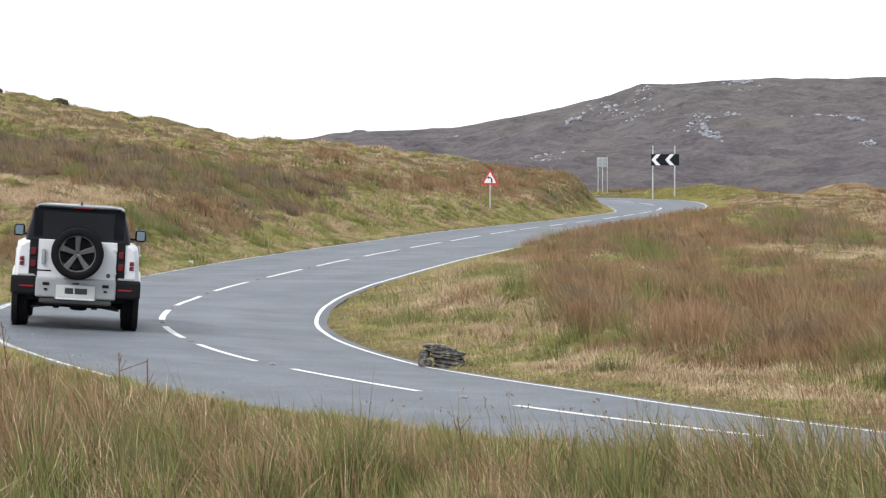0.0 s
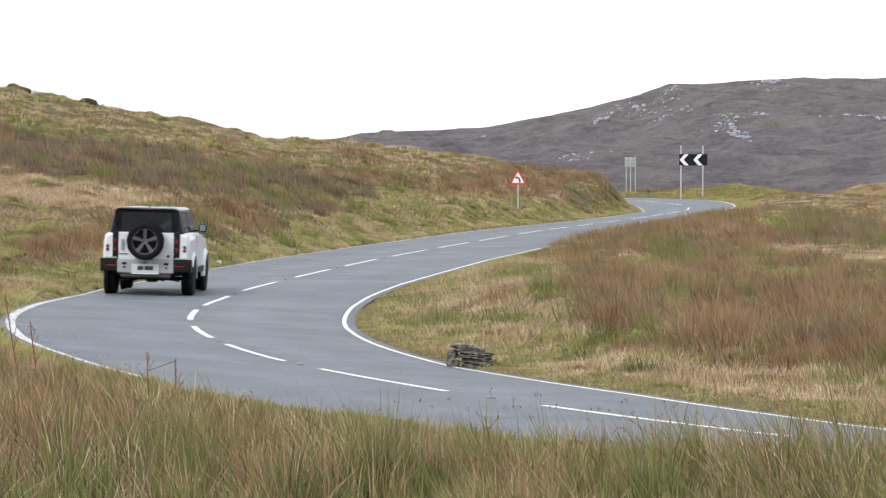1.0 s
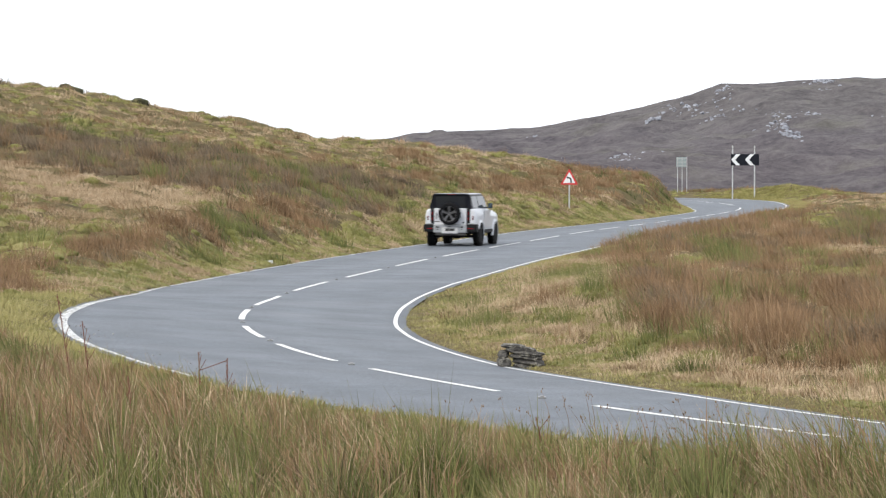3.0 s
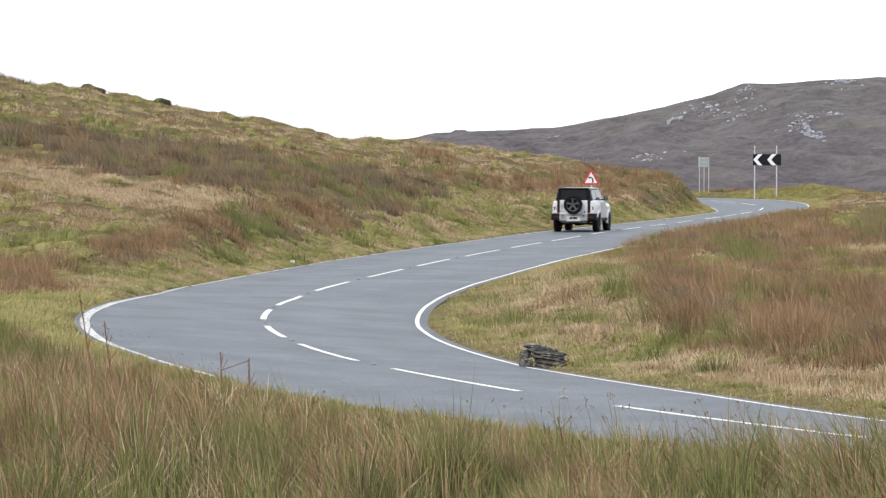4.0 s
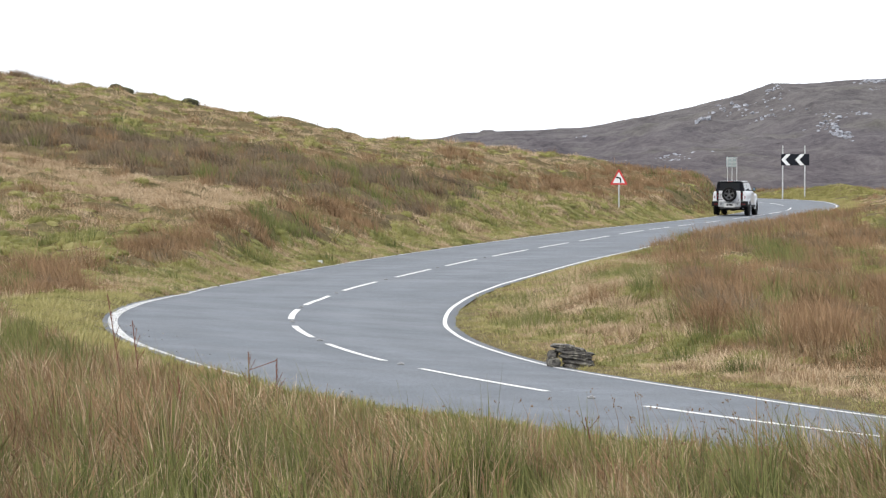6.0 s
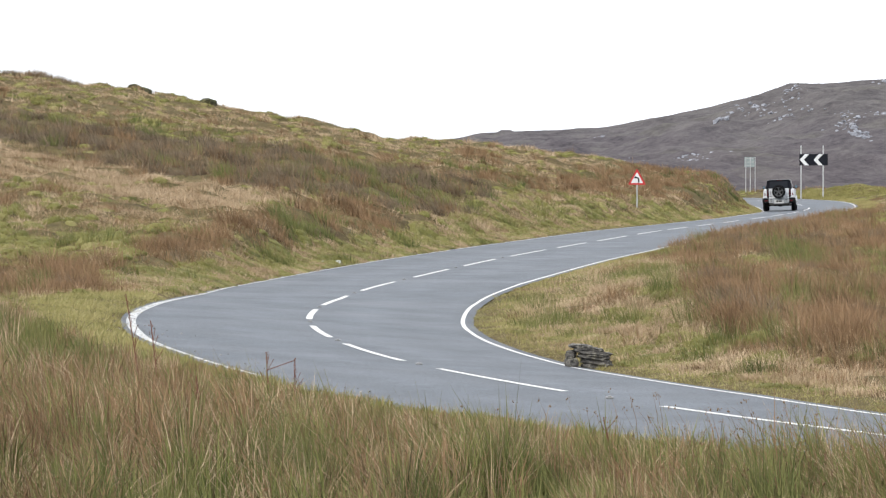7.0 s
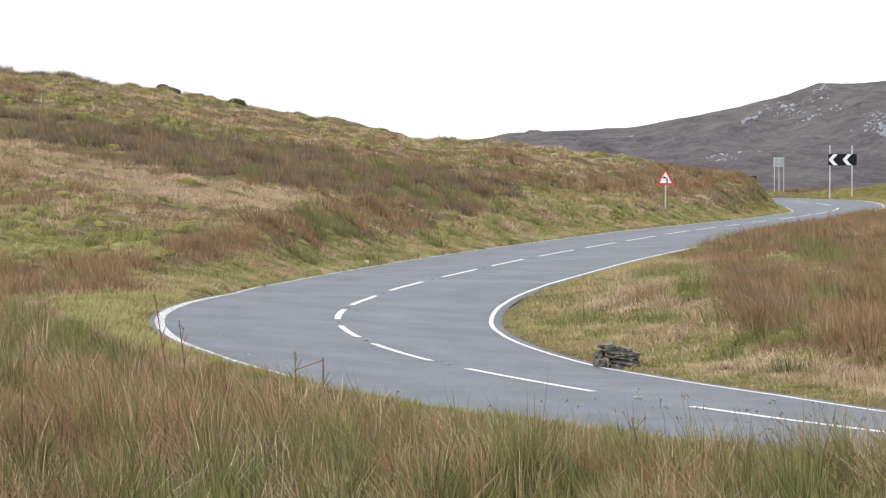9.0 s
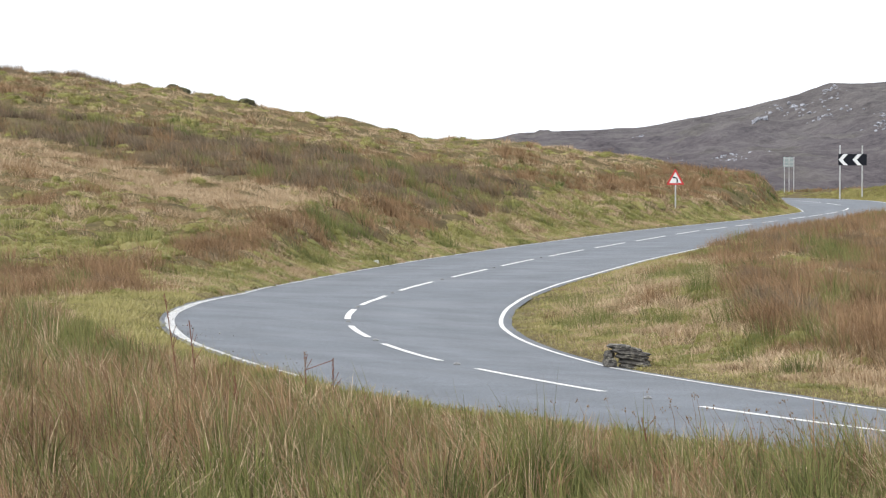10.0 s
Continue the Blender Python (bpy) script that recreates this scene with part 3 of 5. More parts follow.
def blades(name, x, y, z, h, w, turn, lean, tone, material, fine):
    """Many tapered, bent blades as one mesh."""
    n = len(x)
    face = rng.uniform(0, 3.1416, n)
    fx, fy = np.cos(face) * w / 2, np.sin(face) * w / 2
    lx, ly = np.cos(turn) * lean * h, np.sin(turn) * lean * h
    k = 5 if fine else 3
    co = np.empty((n, k, 3), np.float32)
    co[:, 0] = np.stack([x - fx, y - fy, z - 0.04], -1)
    co[:, 1] = np.stack([x + fx, y + fy, z - 0.04], -1)
    if fine:
        mx, my, mz = x + 0.36 * lx, y + 0.36 * ly, z + 0.58 * h
        co[:, 2] = np.stack([mx - 0.75 * fx, my - 0.75 * fy, mz], -1)
        co[:, 3] = np.stack([mx + 0.75 * fx, my + 0.75 * fy, mz], -1)
        co[:, 4] = np.stack([x + lx, y + ly, z + h * (1 - 0.18 * lean)], -1)
        tri, up = np.array([(0, 1, 3), (0, 3, 2), (2, 3, 4)]), np.array([0, 0, 0.6, 0.6, 1.0])
    else:
        co[:, 2] = np.stack([x + lx, y + ly, z + h * (1 - 0.18 * np.minimum(lean, 2))], -1)
        tri, up = np.array([(0, 1, 2)]), np.array([0, 0, 1.0])
    f = (np.arange(n)[:, None, None] * k + tri[None]).reshape(-1, 3)
    return quick_mesh(name, co.reshape(-1, 3), f, material, np.repeat(tone, k), np.tile(up, n))


def shade_of(cx, cy):
    """The shade of each tuft, kin to its neighbours'."""
    return np.clip(0.5 + 0.26 * ripple(cx, cy, 1.6, 2) + rng.normal(0, 0.2, len(cx)), 0, 1)


def tufts(name, label, material, cx, cy, tall, spread, count, wide, lean, fine=True, wind=0.12, tone=None, lift=0.0):
    """Tufts of blades that arch out from their middles, as one object. Each tuft has its own shade."""
    m = len(cx)
    k = np.repeat(np.arange(m), count)
    n = len(k)
    q = np.sqrt(rng.uniform(0, 1, n))
    a = rng.uniform(0, 6.2832, n)
    size = np.broadcast_to(spread, (m,))[k] * rng.uniform(0.6, 1.3, m)[k]
    x, y = cx[k] + size * q * np.cos(a), cy[k] + size * q * np.sin(a)
    h = tall[k] * (rng.uniform(0.75, 1.2, m)[k]) * rng.uniform(0.5, 1.12, n) * (1.08 - 0.3 * q)
    out = lean * (0.15 + 1.25 * q) * rng.uniform(0.6, 1.4, n)
    lx, ly = np.cos(a) * out + (wind + rng.normal(0, 0.16, m))[k] + rng.normal(0, 0.08, n), np.sin(a) * out + rng.normal(0, 0.12, m)[k]
    w = np.broadcast_to(wide, (m,))[k] * rng.uniform(0.6, 1.4, n)
    own = (shade_of(cx, cy) if tone is None else tone)[k]
    rise = np.broadcast_to(lift, (m,))[k] * (1 - q * q)
    me = blades(name, x, y, height(x, y) + rise, h, w, np.arctan2(ly, lx), np.hypot(lx, ly), own, material, fine)
    return tagged(new(name, me), label, "grass", kind="stuff")


def mounds(name, label, material, cx, cy, radius, tall, tone):
    """Low, uneven hummocks of matted grass, as one object."""
    m, seg = len(cx), 6
    ang = np.arange(seg) * 6.2832 / seg
    rings = ((1.0, -0.25), (0.86, 0.45), (0.48, 0.88))
    co = np.empty((m, 3 * seg + 1, 3))
    flat = rng.uniform(0.7, 1.35, m)
    spin = rng.uniform(0, 6.28, m)
    z0 = height(cx, cy)
    for j, (r, z) in enumerate(rings):
        q = radius[:, None] * r * rng.uniform(0.75, 1.2, (m, seg))
        co[:, j * seg:(j + 1) * seg, 0] = cx[:, None] + q * np.cos(ang + spin[:, None]) * flat[:, None]
        co[:, j * seg:(j + 1) * seg, 1] = cy[:, None] + q * np.sin(ang + spin[:, None])
        ring = co[:, j * seg:(j + 1) * seg]
        ring[:, :, 2] = 0.5 * z0[:, None] + 0.5 * height(ring[:, :, 0].ravel(), ring[:, :, 1].ravel()).reshape(m, seg) + tall[:, None] * (z + rng.normal(0, 0.09, (m, seg)))
    co[:, -1] = np.stack([cx + rng.normal(0, 0.1, m) * radius, cy, z0 + tall], -1)
    tri = []
    for j in range(2):
        for i in range(seg):
            a, b = j * seg + i, j * seg + (i + 1) % seg
            tri += [(a, b, b + seg), (a, b + seg, a + seg)]
    tri += [(2 * seg + i, 2 * seg + (i + 1) % seg, 3 * seg) for i in range(seg)]
    f = (np.arange(m)[:, None, None] * (3 * seg + 1) + np.array(tri)[None]).reshape(-1, 3)
    me = quick_mesh(name, co.reshape(-1, 3), f, material, np.repeat(tone, 3 * seg + 1), np.tile(np.repeat([0.1, 0.5, 0.8, 1.0], [seg, seg, seg, 1]), m))
    me.polygons.foreach_set("use_smooth", [True] * len(me.polygons))
    return tagged(new(name, me), label, "grass", kind="stuff")


def strewn(n, a0, a1, y0, y1, power):
    """Places over a widening field, thinner further off."""
    u = rng.uniform(0, 1, n)
    q = 1 - power
    y = (y0 ** q + u * (y1 ** q - y0 ** q)) ** (1 / q)
    return rng.uniform(a0, a1, n) * y, y


def edge_of(x, y):
    off, w_l, w_r, z, s = beside(x, y)
    return off, np.where(off > 0, off - w_l, -off - w_r)


def within(outline, x, y, soft):
    """Which places lie in an outline of the plan, its border frayed."""
    px, py = x + soft * 0.5 * rng.normal(0, 1, len(x)) + soft * 0.8 * ripple(x, y, 3.1, 2), y + soft * 2.2 * rng.normal(0, 1, len(x)) + soft * 2.5 * ripple(x, y, 4.7, 4)
    odd = np.zeros(len(x), bool)
    for (ax, ay), (bx, by) in zip(outline, outline[1:] + outline[:1]):
        cross = (ay > py) != (by > py)
        odd ^= cross & (px < (bx - ax) * (py - ay) / ((by - ay) or 1e-9) + ax)
    return odd


def even(v):
    """Ranks from 0 to 1."""
    out = np.empty(len(v))
    out[np.argsort(v)] = (np.arange(len(v)) + 0.5) / len(v)
    return out


def settle(x, y, usual, zones, clump):
    """Which plant grows at each place: 0 green rush, 1 moss, 2 straw, 3 brown rush, 4 grey rush, 5 turf. A zone is (outline, frayed border, shares)."""
    share = np.tile(np.array(usual, float), (len(x), 1))
    for outline, soft, parts in zones:
        pick = outline if isinstance(outline, np.ndarray) else within(outline, x, y, soft)
        share[pick] = parts
    share = np.cumsum(share, axis=1) / share.sum(axis=1)[:, None]
    u = even(0.9 * ripple(x, y, clump, 1) + 0.6 * ripple(x, y, clump * 3.3, 3) + rng.normal(0, 0.3, len(x)))
    return (u[:, None] > share).sum(axis=1)


PLANTS = (("green_rushes", "dark green rush clumps", GREEN, GREEN, 0.58, 0.22, 40, 0.36),
          ("moss_grass", "short green mossy grass hummocks", MOSS, MOSS_MAT, 0.14, 0.25, 34, 1.0),
          ("straw_grass", "pale straw-coloured grass tussocks", STRAW, STRAW, 0.25, 0.22, 31, 0.9),
          ("brown_rushes", "red-brown rushes with dead tips", BROWN, BROWN, 0.5, 0.23, 35, 0.45),
          ("grey_rushes", "dark grey-brown rushes", GREY_RUSH, GREY_RUSH, 0.52, 0.25, 42, 0.42),
          ("short_turf", "short yellow-green turf", VERGE, VERGE, 0.07, 0.26, 24, 1.2))


def plant_out(where_, x, y, kind, rise, split, far_step=1.35):
    """Builds the plants of one stretch of land: near ones with bent blades, far ones plainer and wider."""
    wide = np.maximum(0.007, y * 0.74 / FOCAL)
    for i, (name, label, material, mat_, tall, spread, count, lean) in enumerate(PLANTS):
        pick = kind == i
        size = tall * rise * (1 + 0.32 * ripple(x, y, 3.1, 1))
        for some, fine in ((pick & (y < split), True), (pick & (y >= split), False)):
            if not some.any():
                continue
            cx, cy, hh = x[some], y[some], size[some]
            if i in (1, 2, 3):
                tufts("low_turf", "low matted grass under the tussocks on " + where_, PLANTS[2 if i == 3 else i][2], cx, cy, np.full(len(cx), 0.085), 0.4, 9, np.maximum(0.012, cy * 1.5 / FOCAL), 1.5, False, -0.05)
            tone = shade_of(cx, cy)
            grow = 1.0 if fine else far_step
            lift = 0.0
            if i == 1:
                radius = spread * grow * rng.uniform(0.4, 0.85, len(cx))
                lift = np.clip(hh * 0.8, 0.03, 0.16) * rng.uniform(0.5, 1.3, len(cx))
                mounds(name + "_mound", label + " on " + where_, mat_, cx, cy, radius, lift, tone)
            tufts(name, label + " on " + where_, material, cx, cy, hh, spread * grow, count, wide[some] * (1.0 if fine else 1.45), lean, fine, -0.2 if i in (0, 3, 4) else -0.05, tone, lift * 0.85)


# the near bank
x, y = strewn(9600, -0.27, 0.28, 13.0, 41.0, 0.6)
off, edge = edge_of(x, y)
TURF_SPIT = [(-8.2, 48.0), (-6.6, 53.0), (-5.6, 50.5), (-5.0, 43.8), (-4.0, 36.0), (-3.2, 32.0), (-4.2, 32.6), (-5.3, 36.0), (-6.6, 40.0)]
ok = (off > 0) & (edge > 0.2) & (y < 41) & ~within(TURF_SPIT, x, y, 0.12)
x, y, edge = x[ok], y[ok], edge[ok]
kind = 0.8 * ripple(x, y, 1.6, 0) + rng.normal(0, 0.75, len(x)) + 0.4 * smooth(20, 15, y) * smooth(-3, 0, x) - 0.45 * smooth(-1.0, -3, x) * smooth(-5.5, -4, x)
clump = np.hypot((x + 4.9) / 0.75, (y - 31.0) / 2.4) < 1
kind = np.where(clump, 2.0, kind)
low = smooth(0.2, 4.6 - 1.5 * smooth(0, 3, x) - 1.4 * smooth(-2, -5, x), edge)
tall = (0.15 + np.interp(x, [-6, -4, -2, -0.5, 1, 2.2, 3.4], [0.52, 0.42, 0.42, 0.39, 0.34, 0.46, 0.80]) * low) * (1 + 0.34 * ripple(x, y, 1.4, 3))
tall = np.where(clump, 0.42, tall)
for name, label, material, pick, scale, lean in (
        ("brown_rushes", "tall brown rushes and dead stems on the near bank", BROWN, kind < -0.62, 1.05, 0.34),
        ("straw_grass", "pale dry grass among the rushes on the near bank", STRAW, (kind >= -0.62) & (kind < -0.08), 0.92, 0.46),
        ("green_rushes", "tall green rushes with brown tips on the near bank", GREEN, kind >= -0.08, 1.0, 0.24)):
    pick = pick & (edge > 0.7)
    tufts(name, label, material, x[pick], y[pick], tall[pick] * scale, 0.12, 28, 0.0088, lean * 0.85, True, -0.14)
pick = edge < 3.4
tufts("verge_grass", "short green and yellow grass along the near road edge", MOSS, x[pick], y[pick], np.full(pick.sum(), 0.15), 0.17, 26, 0.008, 0.6)

# thin rush stems with seed heads that stand over the near bank
x, y = strewn(1500, -0.22, 0.25, 14.5, 24.0, 0.6)
off, edge = edge_of(x, y)
pick = (off > 0) & (edge > 0.8) & (rng.uniform(0, 1, len(x)) < 0.15 + 0.55 * smooth(0.5, 2.8, x))
x, y = x[pick], y[pick]
tall = rng.uniform(0.45, 0.8, len(x)) * (0.7 + 0.28 * smooth(0.5, 2.8, x))
turn, lean = rng.normal(2.9, 0.45, len(x)), rng.uniform(0.12, 0.42, len(x))
z = height(x, y)
tagged(new("rush_stems", blades("rush_stems", x, y, z, tall, np.full(len(x), 0.006), turn, lean, rng.uniform(0.1, 0.7, len(x)), BROWN, True)), "thin brown rush stems over the near bank", "grass", kind="stuff")
hx = x + np.cos(turn) * lean * tall * 0.82
hy = y + np.sin(turn) * lean * tall * 0.82
hz = z + tall * 0.86
k = np.repeat(np.arange(len(x)), 4)
c = np.stack([hx[k], hy[k], hz[k]], -1) + rng.normal(0, 0.013, (len(k), 3))
octa = np.array([(1, 0, 0), (0, 1, 0), (-1, 0, 0), (0, -1, 0), (0, 0, 1.7), (0, 0, -1.7)])
co = (c[:, None] + octa[None] * rng.uniform(0.003, 0.0065, (len(k), 1, 1))).reshape(-1, 3)
tri = (np.arange(len(k))[:, None, None] * 6 + np.array([(0, 1, 4), (1, 2, 4), (2, 3, 4), (3, 0, 4), (1, 0, 5), (2, 1, 5), (3, 2, 5), (0, 3, 5)])[None]).reshape(-1, 3)
tagged(new("seed_heads", quick_mesh("seed_heads", co, tri, BROWN, np.full(len(co), 0.25), np.full(len(co), 0.5))), "small brown seed heads on thin rush stems", "grass", kind="stuff")

DOCK = mat("dock_red_brown", 0.8, 0.0, (0.16, 0.065, 0.04))


def dock_stem(x, y, top, tilt, seed):
    """A dead dock: a thin stem with side shoots and seed clusters."""
    r = random.Random(seed)
    z = float(height(np.array([x]), np.array([y]))[0])
    tall = top - z
    bm = tube((0, 0, -0.05), (tilt * tall, 0, tall), 0.0046, 6)
    plant = part("dock_stem", bm, DOCK)
    plant.location = (x, y, z)
    tagged(plant, "thin dead red-brown dock stem among rushes", "plant", "dock stems")
    heads = bmesh.new()
    for k in range(34):
        h = r.uniform(0.45, 1.0)
        p = Vector((tilt * tall * h + r.gauss(0, 0.010), r.gauss(0, 0.010), tall * h))
        bmesh.ops.create_icosphere(heads, subdivisions=1, radius=r.uniform(0.0025, 0.006), matrix=Matrix.Translation(p) @ Matrix.Diagonal((1, 1, 1.6, 1)))
    tagged(part("seed_head", heads, DOCK, plant), kind="stuff")
    for k in range(3):
        h = r.uniform(0.4, 0.8)
        p = Vector((tilt * tall * h, 0, tall * h))
        part("shoot", tube(p, p + Vector((r.uniform(-0.09, 0.09), r.uniform(-0.05, 0.05), 0.12)), 0.003, 5), DOCK, plant)


for i, (x, y, top, tilt) in enumerate(((-3.16, 26, 1.24, -0.16), (-3.0, 26, 0.98, -0.12), (-1.98, 26, 0.68, -0.02), (-1.72, 26, 0.62, 0.0), (1.12, 21.5, 0.46, -0.22), (2.3, 18, 0.55, 0.08),
                                       (-2.2, 22, 0.75, -0.1))):
    dock_stem(x, y, top, tilt, i + 3)
# one broken stem whose top hangs over
z = float(height(np.array([-1.72]), np.array([26.0]))[0])
bent = part("dock_stem", tube((0, 0, 0.60 - z), (-0.28, 0.0, 0.50 - z), 0.004, 6), DOCK)
bent.location = (-1.72, 26.0, z)
tagged(bent, "broken dead dock stem hanging from its neighbour", "plant", "dock stems")

# the bank behind the far bend
x, y = rng.uniform(22.5, 34, 1900), rng.uniform(196, 216, 1900)
off, edge = edge_of(x, y)
pick = (off < 0) & (edge > 0.4)
x, y, edge = x[pick], y[pick], edge[pick]
half = rng.uniform(0, 1, len(x)) < 0.75
for material, some in ((MOSS, half), (VERGE, ~half)):
    tufts("bank_grass", "green grass on the bank behind the far bend", material, x[some], y[some], np.full(some.sum(), 0.2), 0.4, 18, 0.045, 0.6, False)

# short turf close along both edges of the road
k = rng.integers(0, len(LINE_S), 13000)
k = k[(LINE[k, 1] > 24) & (LINE[k, 1] < 205)]
side = rng.choice([-1, 1], len(k))
reach = 0.10 + 1.3 * rng.uniform(0, 1, len(k)) ** 1.6 + np.where((LINE[k, 1] > 38) & (LINE[k, 1] < 60), np.where(side > 0, 2.6, 0.8) * rng.uniform(0, 1, len(k)), 0)
o = np.where(side > 0, LINE[k, 2] + reach, -LINE[k, 3] - reach)
x, y = LINE[k, 0] + LEFT[k, 0] * o + rng.normal(0, 0.2, len(k)), LINE[k, 1] + LEFT[k, 1] * o + rng.normal(0, 0.2, len(k))
off, edge = edge_of(x, y)
pick = edge > 0.10 + 0.08 * ripple(x, y, 0.9, 2)
tufts("verge_turf", "short bright yellow-green turf along the road edges", VERGE, x[pick], y[pick], (0.05 + 0.07 * np.clip(edge, 0, 1.2))[pick], 0.22, 14, np.maximum(0.009, y[pick] * 1.5 / FOCAL), 0.9, False)
# a spit of turf outside the bend
x, y = rng.uniform(-8.5, -3.0, 5200), rng.uniform(31, 54, 5200)
off, edge = edge_of(x, y)
pick = within(TURF_SPIT, x, y, 0.1) & (off > 0) & (edge > 0.15)
tufts("verge_turf", "short yellow-green turf outside the bend", VERGE, x[pick], y[pick], rng.uniform(0.05, 0.13, pick.sum()), 0.22, 22, 0.012, 0.9, False)

# loose grit at the near edge
k = rng.integers(0, len(LINE_S), 3400)
k = k[(LINE[k, 1] > 20) & (LINE[k, 1] < 44)]
verts, faces = [], []
for i in k:
    o = LINE[i, 2] + 0.02 + rng.normal(0, 0.16)
    r = rng.uniform(0.006, 0.02)
    c = np.array([LINE[i, 0] + LEFT[i, 0] * o + rng.normal(0, 0.3), LINE[i, 1] + LEFT[i, 1] * o + rng.normal(0, 0.3), centre_height(LINE[i, 1]) + bank(LINE[i, 1]) * o + r * 0.3])
    n0 = len(verts)
    for d in ((1, 0, 0), (0, 1, 0), (-1, 0.2, 0), (0.1, -1, 0), (0, 0, 0.8), (0, 0, -0.8)):
        verts.append(tuple(c + np.array(d) * r * rng.uniform(0.6, 1.2)))
    for a_, b_ in ((0, 1), (1, 2), (2, 3), (3, 0)):
        faces += [(n0 + a_, n0 + b_, n0 + 4), (n0 + b_, n0 + a_, n0 + 5)]
GRIT = mat("grit", 0.9, 0.0, (0.2, 0.2, 0.2))
n_ = Nodes(GRIT)
n_.color(n_.ramp(n_.noise(30.0, 2.0), [(0.35, (0.09, 0.09, 0.09)), (0.65, (0.40, 0.39, 0.37))]))
tagged(new("grit", mesh_from("grit", verts, faces, GRIT)), "loose grey grit along the road edge", "gravel", kind="stuff")

# the field inside the bend
x, y = strewn(22000, -0.02, 0.235, 26.0, 232.0, 1.1)
off, edge = edge_of(x, y)
ok = (off < 0) & (edge > 0.12) & (ripple(x, y, 1.9, 4) + 0.6 * ripple(x, y, 4.5, 0) + rng.normal(0, 0.35, len(x)) > -0.75)
x, y, edge = x[ok], y[ok], edge[ok]
OPEN_GRASS = [(-2.0, 52), (0.0, 62), (4.5, 90), (5.8, 74), (4.4, 56), (3.9, 50), (3.7, 45), (3.7, 41.5), (3.9, 38), (4.3, 35.5), (5.4, 34.0), (5.9, 32.3), (7.5, 31.0), (9, 26), (6, 20), (0, 40)]
FIELD = []
FIELD.append((OPEN_GRASS, 0.16, (0.02, 0.22, 0.74, 0.02, 0, 0)))
FIELD.append(([(0.8, 60), (1.6, 60), (1.7, 46.5), (0.7, 46)], 0.1, (0.45, 0.15, 0.40, 0, 0, 0)))
FIELD.append(([(3.3, 57), (4.1, 54), (3.8, 48.5), (3.0, 50.5)], 0.1, (0.05, 0.85, 0.10, 0, 0, 0)))
FIELD.append(([(2.0, 37.0), (2.1, 39.5), (3.1, 41.5), (3.8, 39.3), (3.4, 36.8)], 0.1, (0.10, 0.75, 0.15, 0, 0, 0)))
FIELD.append(([(2.4, 68), (4.2, 74), (5.0, 66), (3.3, 60)], 0.15, (0.15, 0.55, 0.20, 0.10, 0, 0)))
FIELD.append(([(12.0, 80), (13.5, 86), (17, 84), (17.5, 70), (14.4, 65), (13.1, 62.5), (12.3, 67), (12.2, 73)], 0.2, (0, 0.08, 0.87, 0.05, 0, 0)))
FIELD.append(([(9.0, 62), (9.5, 65.5), (11.6, 68), (10.4, 60.5)], 0.12, (0.05, 0.85, 0.10, 0, 0, 0)))
FIELD.append(([(9.8, 58), (11.5, 61), (12.5, 58), (10.5, 55)], 0.15, (0.1, 0.55, 0.25, 0.10, 0, 0)))
FIELD.append(([(16.4, 105), (17.0, 124), (22.0, 148), (28, 160), (24, 128), (18, 103)], 0.3, (0, 0.72, 0.22, 0.06, 0, 0)))
FIELD.append(([(23.5, 146), (24.5, 136), (19.5, 97), (17.0, 79.5), (14.8, 86), (14.5, 92)], 0.25, (0.18, 0.02, 0.10, 0.35, 0.35, 0)))
FIELD.append(([(24.5, 172), (34, 215), (60, 232), (60, 150), (22, 92), (19.2, 92.5), (25, 135)], 0.4, (0, 0.08, 0.74, 0.18, 0, 0)))
FIELD.append(([(10.4, 98), (10.8, 92), (9.9, 76), (8.2, 66), (7.6, 69), (9.0, 84)], 0.15, (0.72, 0, 0.03, 0.25, 0, 0)))
FIELD.append(([(7.9, 81), (9.0, 81), (7.4, 63), (6.6, 66)], 0.1, (0.02, 0.30, 0.62, 0.06, 0, 0)))
FIELD.append(([(5.2, 86), (5.7, 100), (7.0, 98), (6.5, 82)], 0.12, (0.45, 0.05, 0.10, 0.40, 0, 0)))
kind = settle(x, y, (0.05, 0.08, 0.19, 0.60, 0.08, 0), FIELD, 1.5)
kind = np.where((edge < 0.55 + 0.5 * rng.uniform(0, 1, len(x))) & (y < 95), 5, kind)
kind = np.where((y > 188) & (edge < 7) & (x < 31), 1, kind)
rise = np.where((y > 95) & (y < 150), 0.8 + 0.3 * smooth(0.4, 1.5, edge), (0.35 + 0.65 * smooth(0.8, 3.0, edge)) * (1 - 0.22 * smooth(46, 58, y)))
plant_out("the field inside the bend", x, y, kind, rise, 54)

# the hillside and its verge
x, y = strewn(30000, -0.235, 0.125, 40.0, 200.0, 0.75)
off, edge = edge_of(x, y)
ok = (off > 0) & (edge > 0.12) & ((y > 40) & (x < -4) | (y > 48)) & (ripple(x, y, 2.1, 3) + 0.7 * ripple(x, y, 5, 0) + rng.normal(0, 0.35, len(x)) > -0.75) & ~within(TURF_SPIT, x, y, 0.1)
x, y, edge = x[ok], y[ok], edge[ok]
PALE_STRIP = [(-28, 110), (-19.5, 104.5), (-17.8, 103.6), (-15.4, 101), (-12.9, 96.4), (-11.1, 94.6), (-8.8, 92), (-6.6, 92.5), (-5.8, 88), (-7.3, 81.5), (-10.2, 85), (-12.9, 87.5), (-15.7, 90.8), (-28, 96)]
SLOPE = []
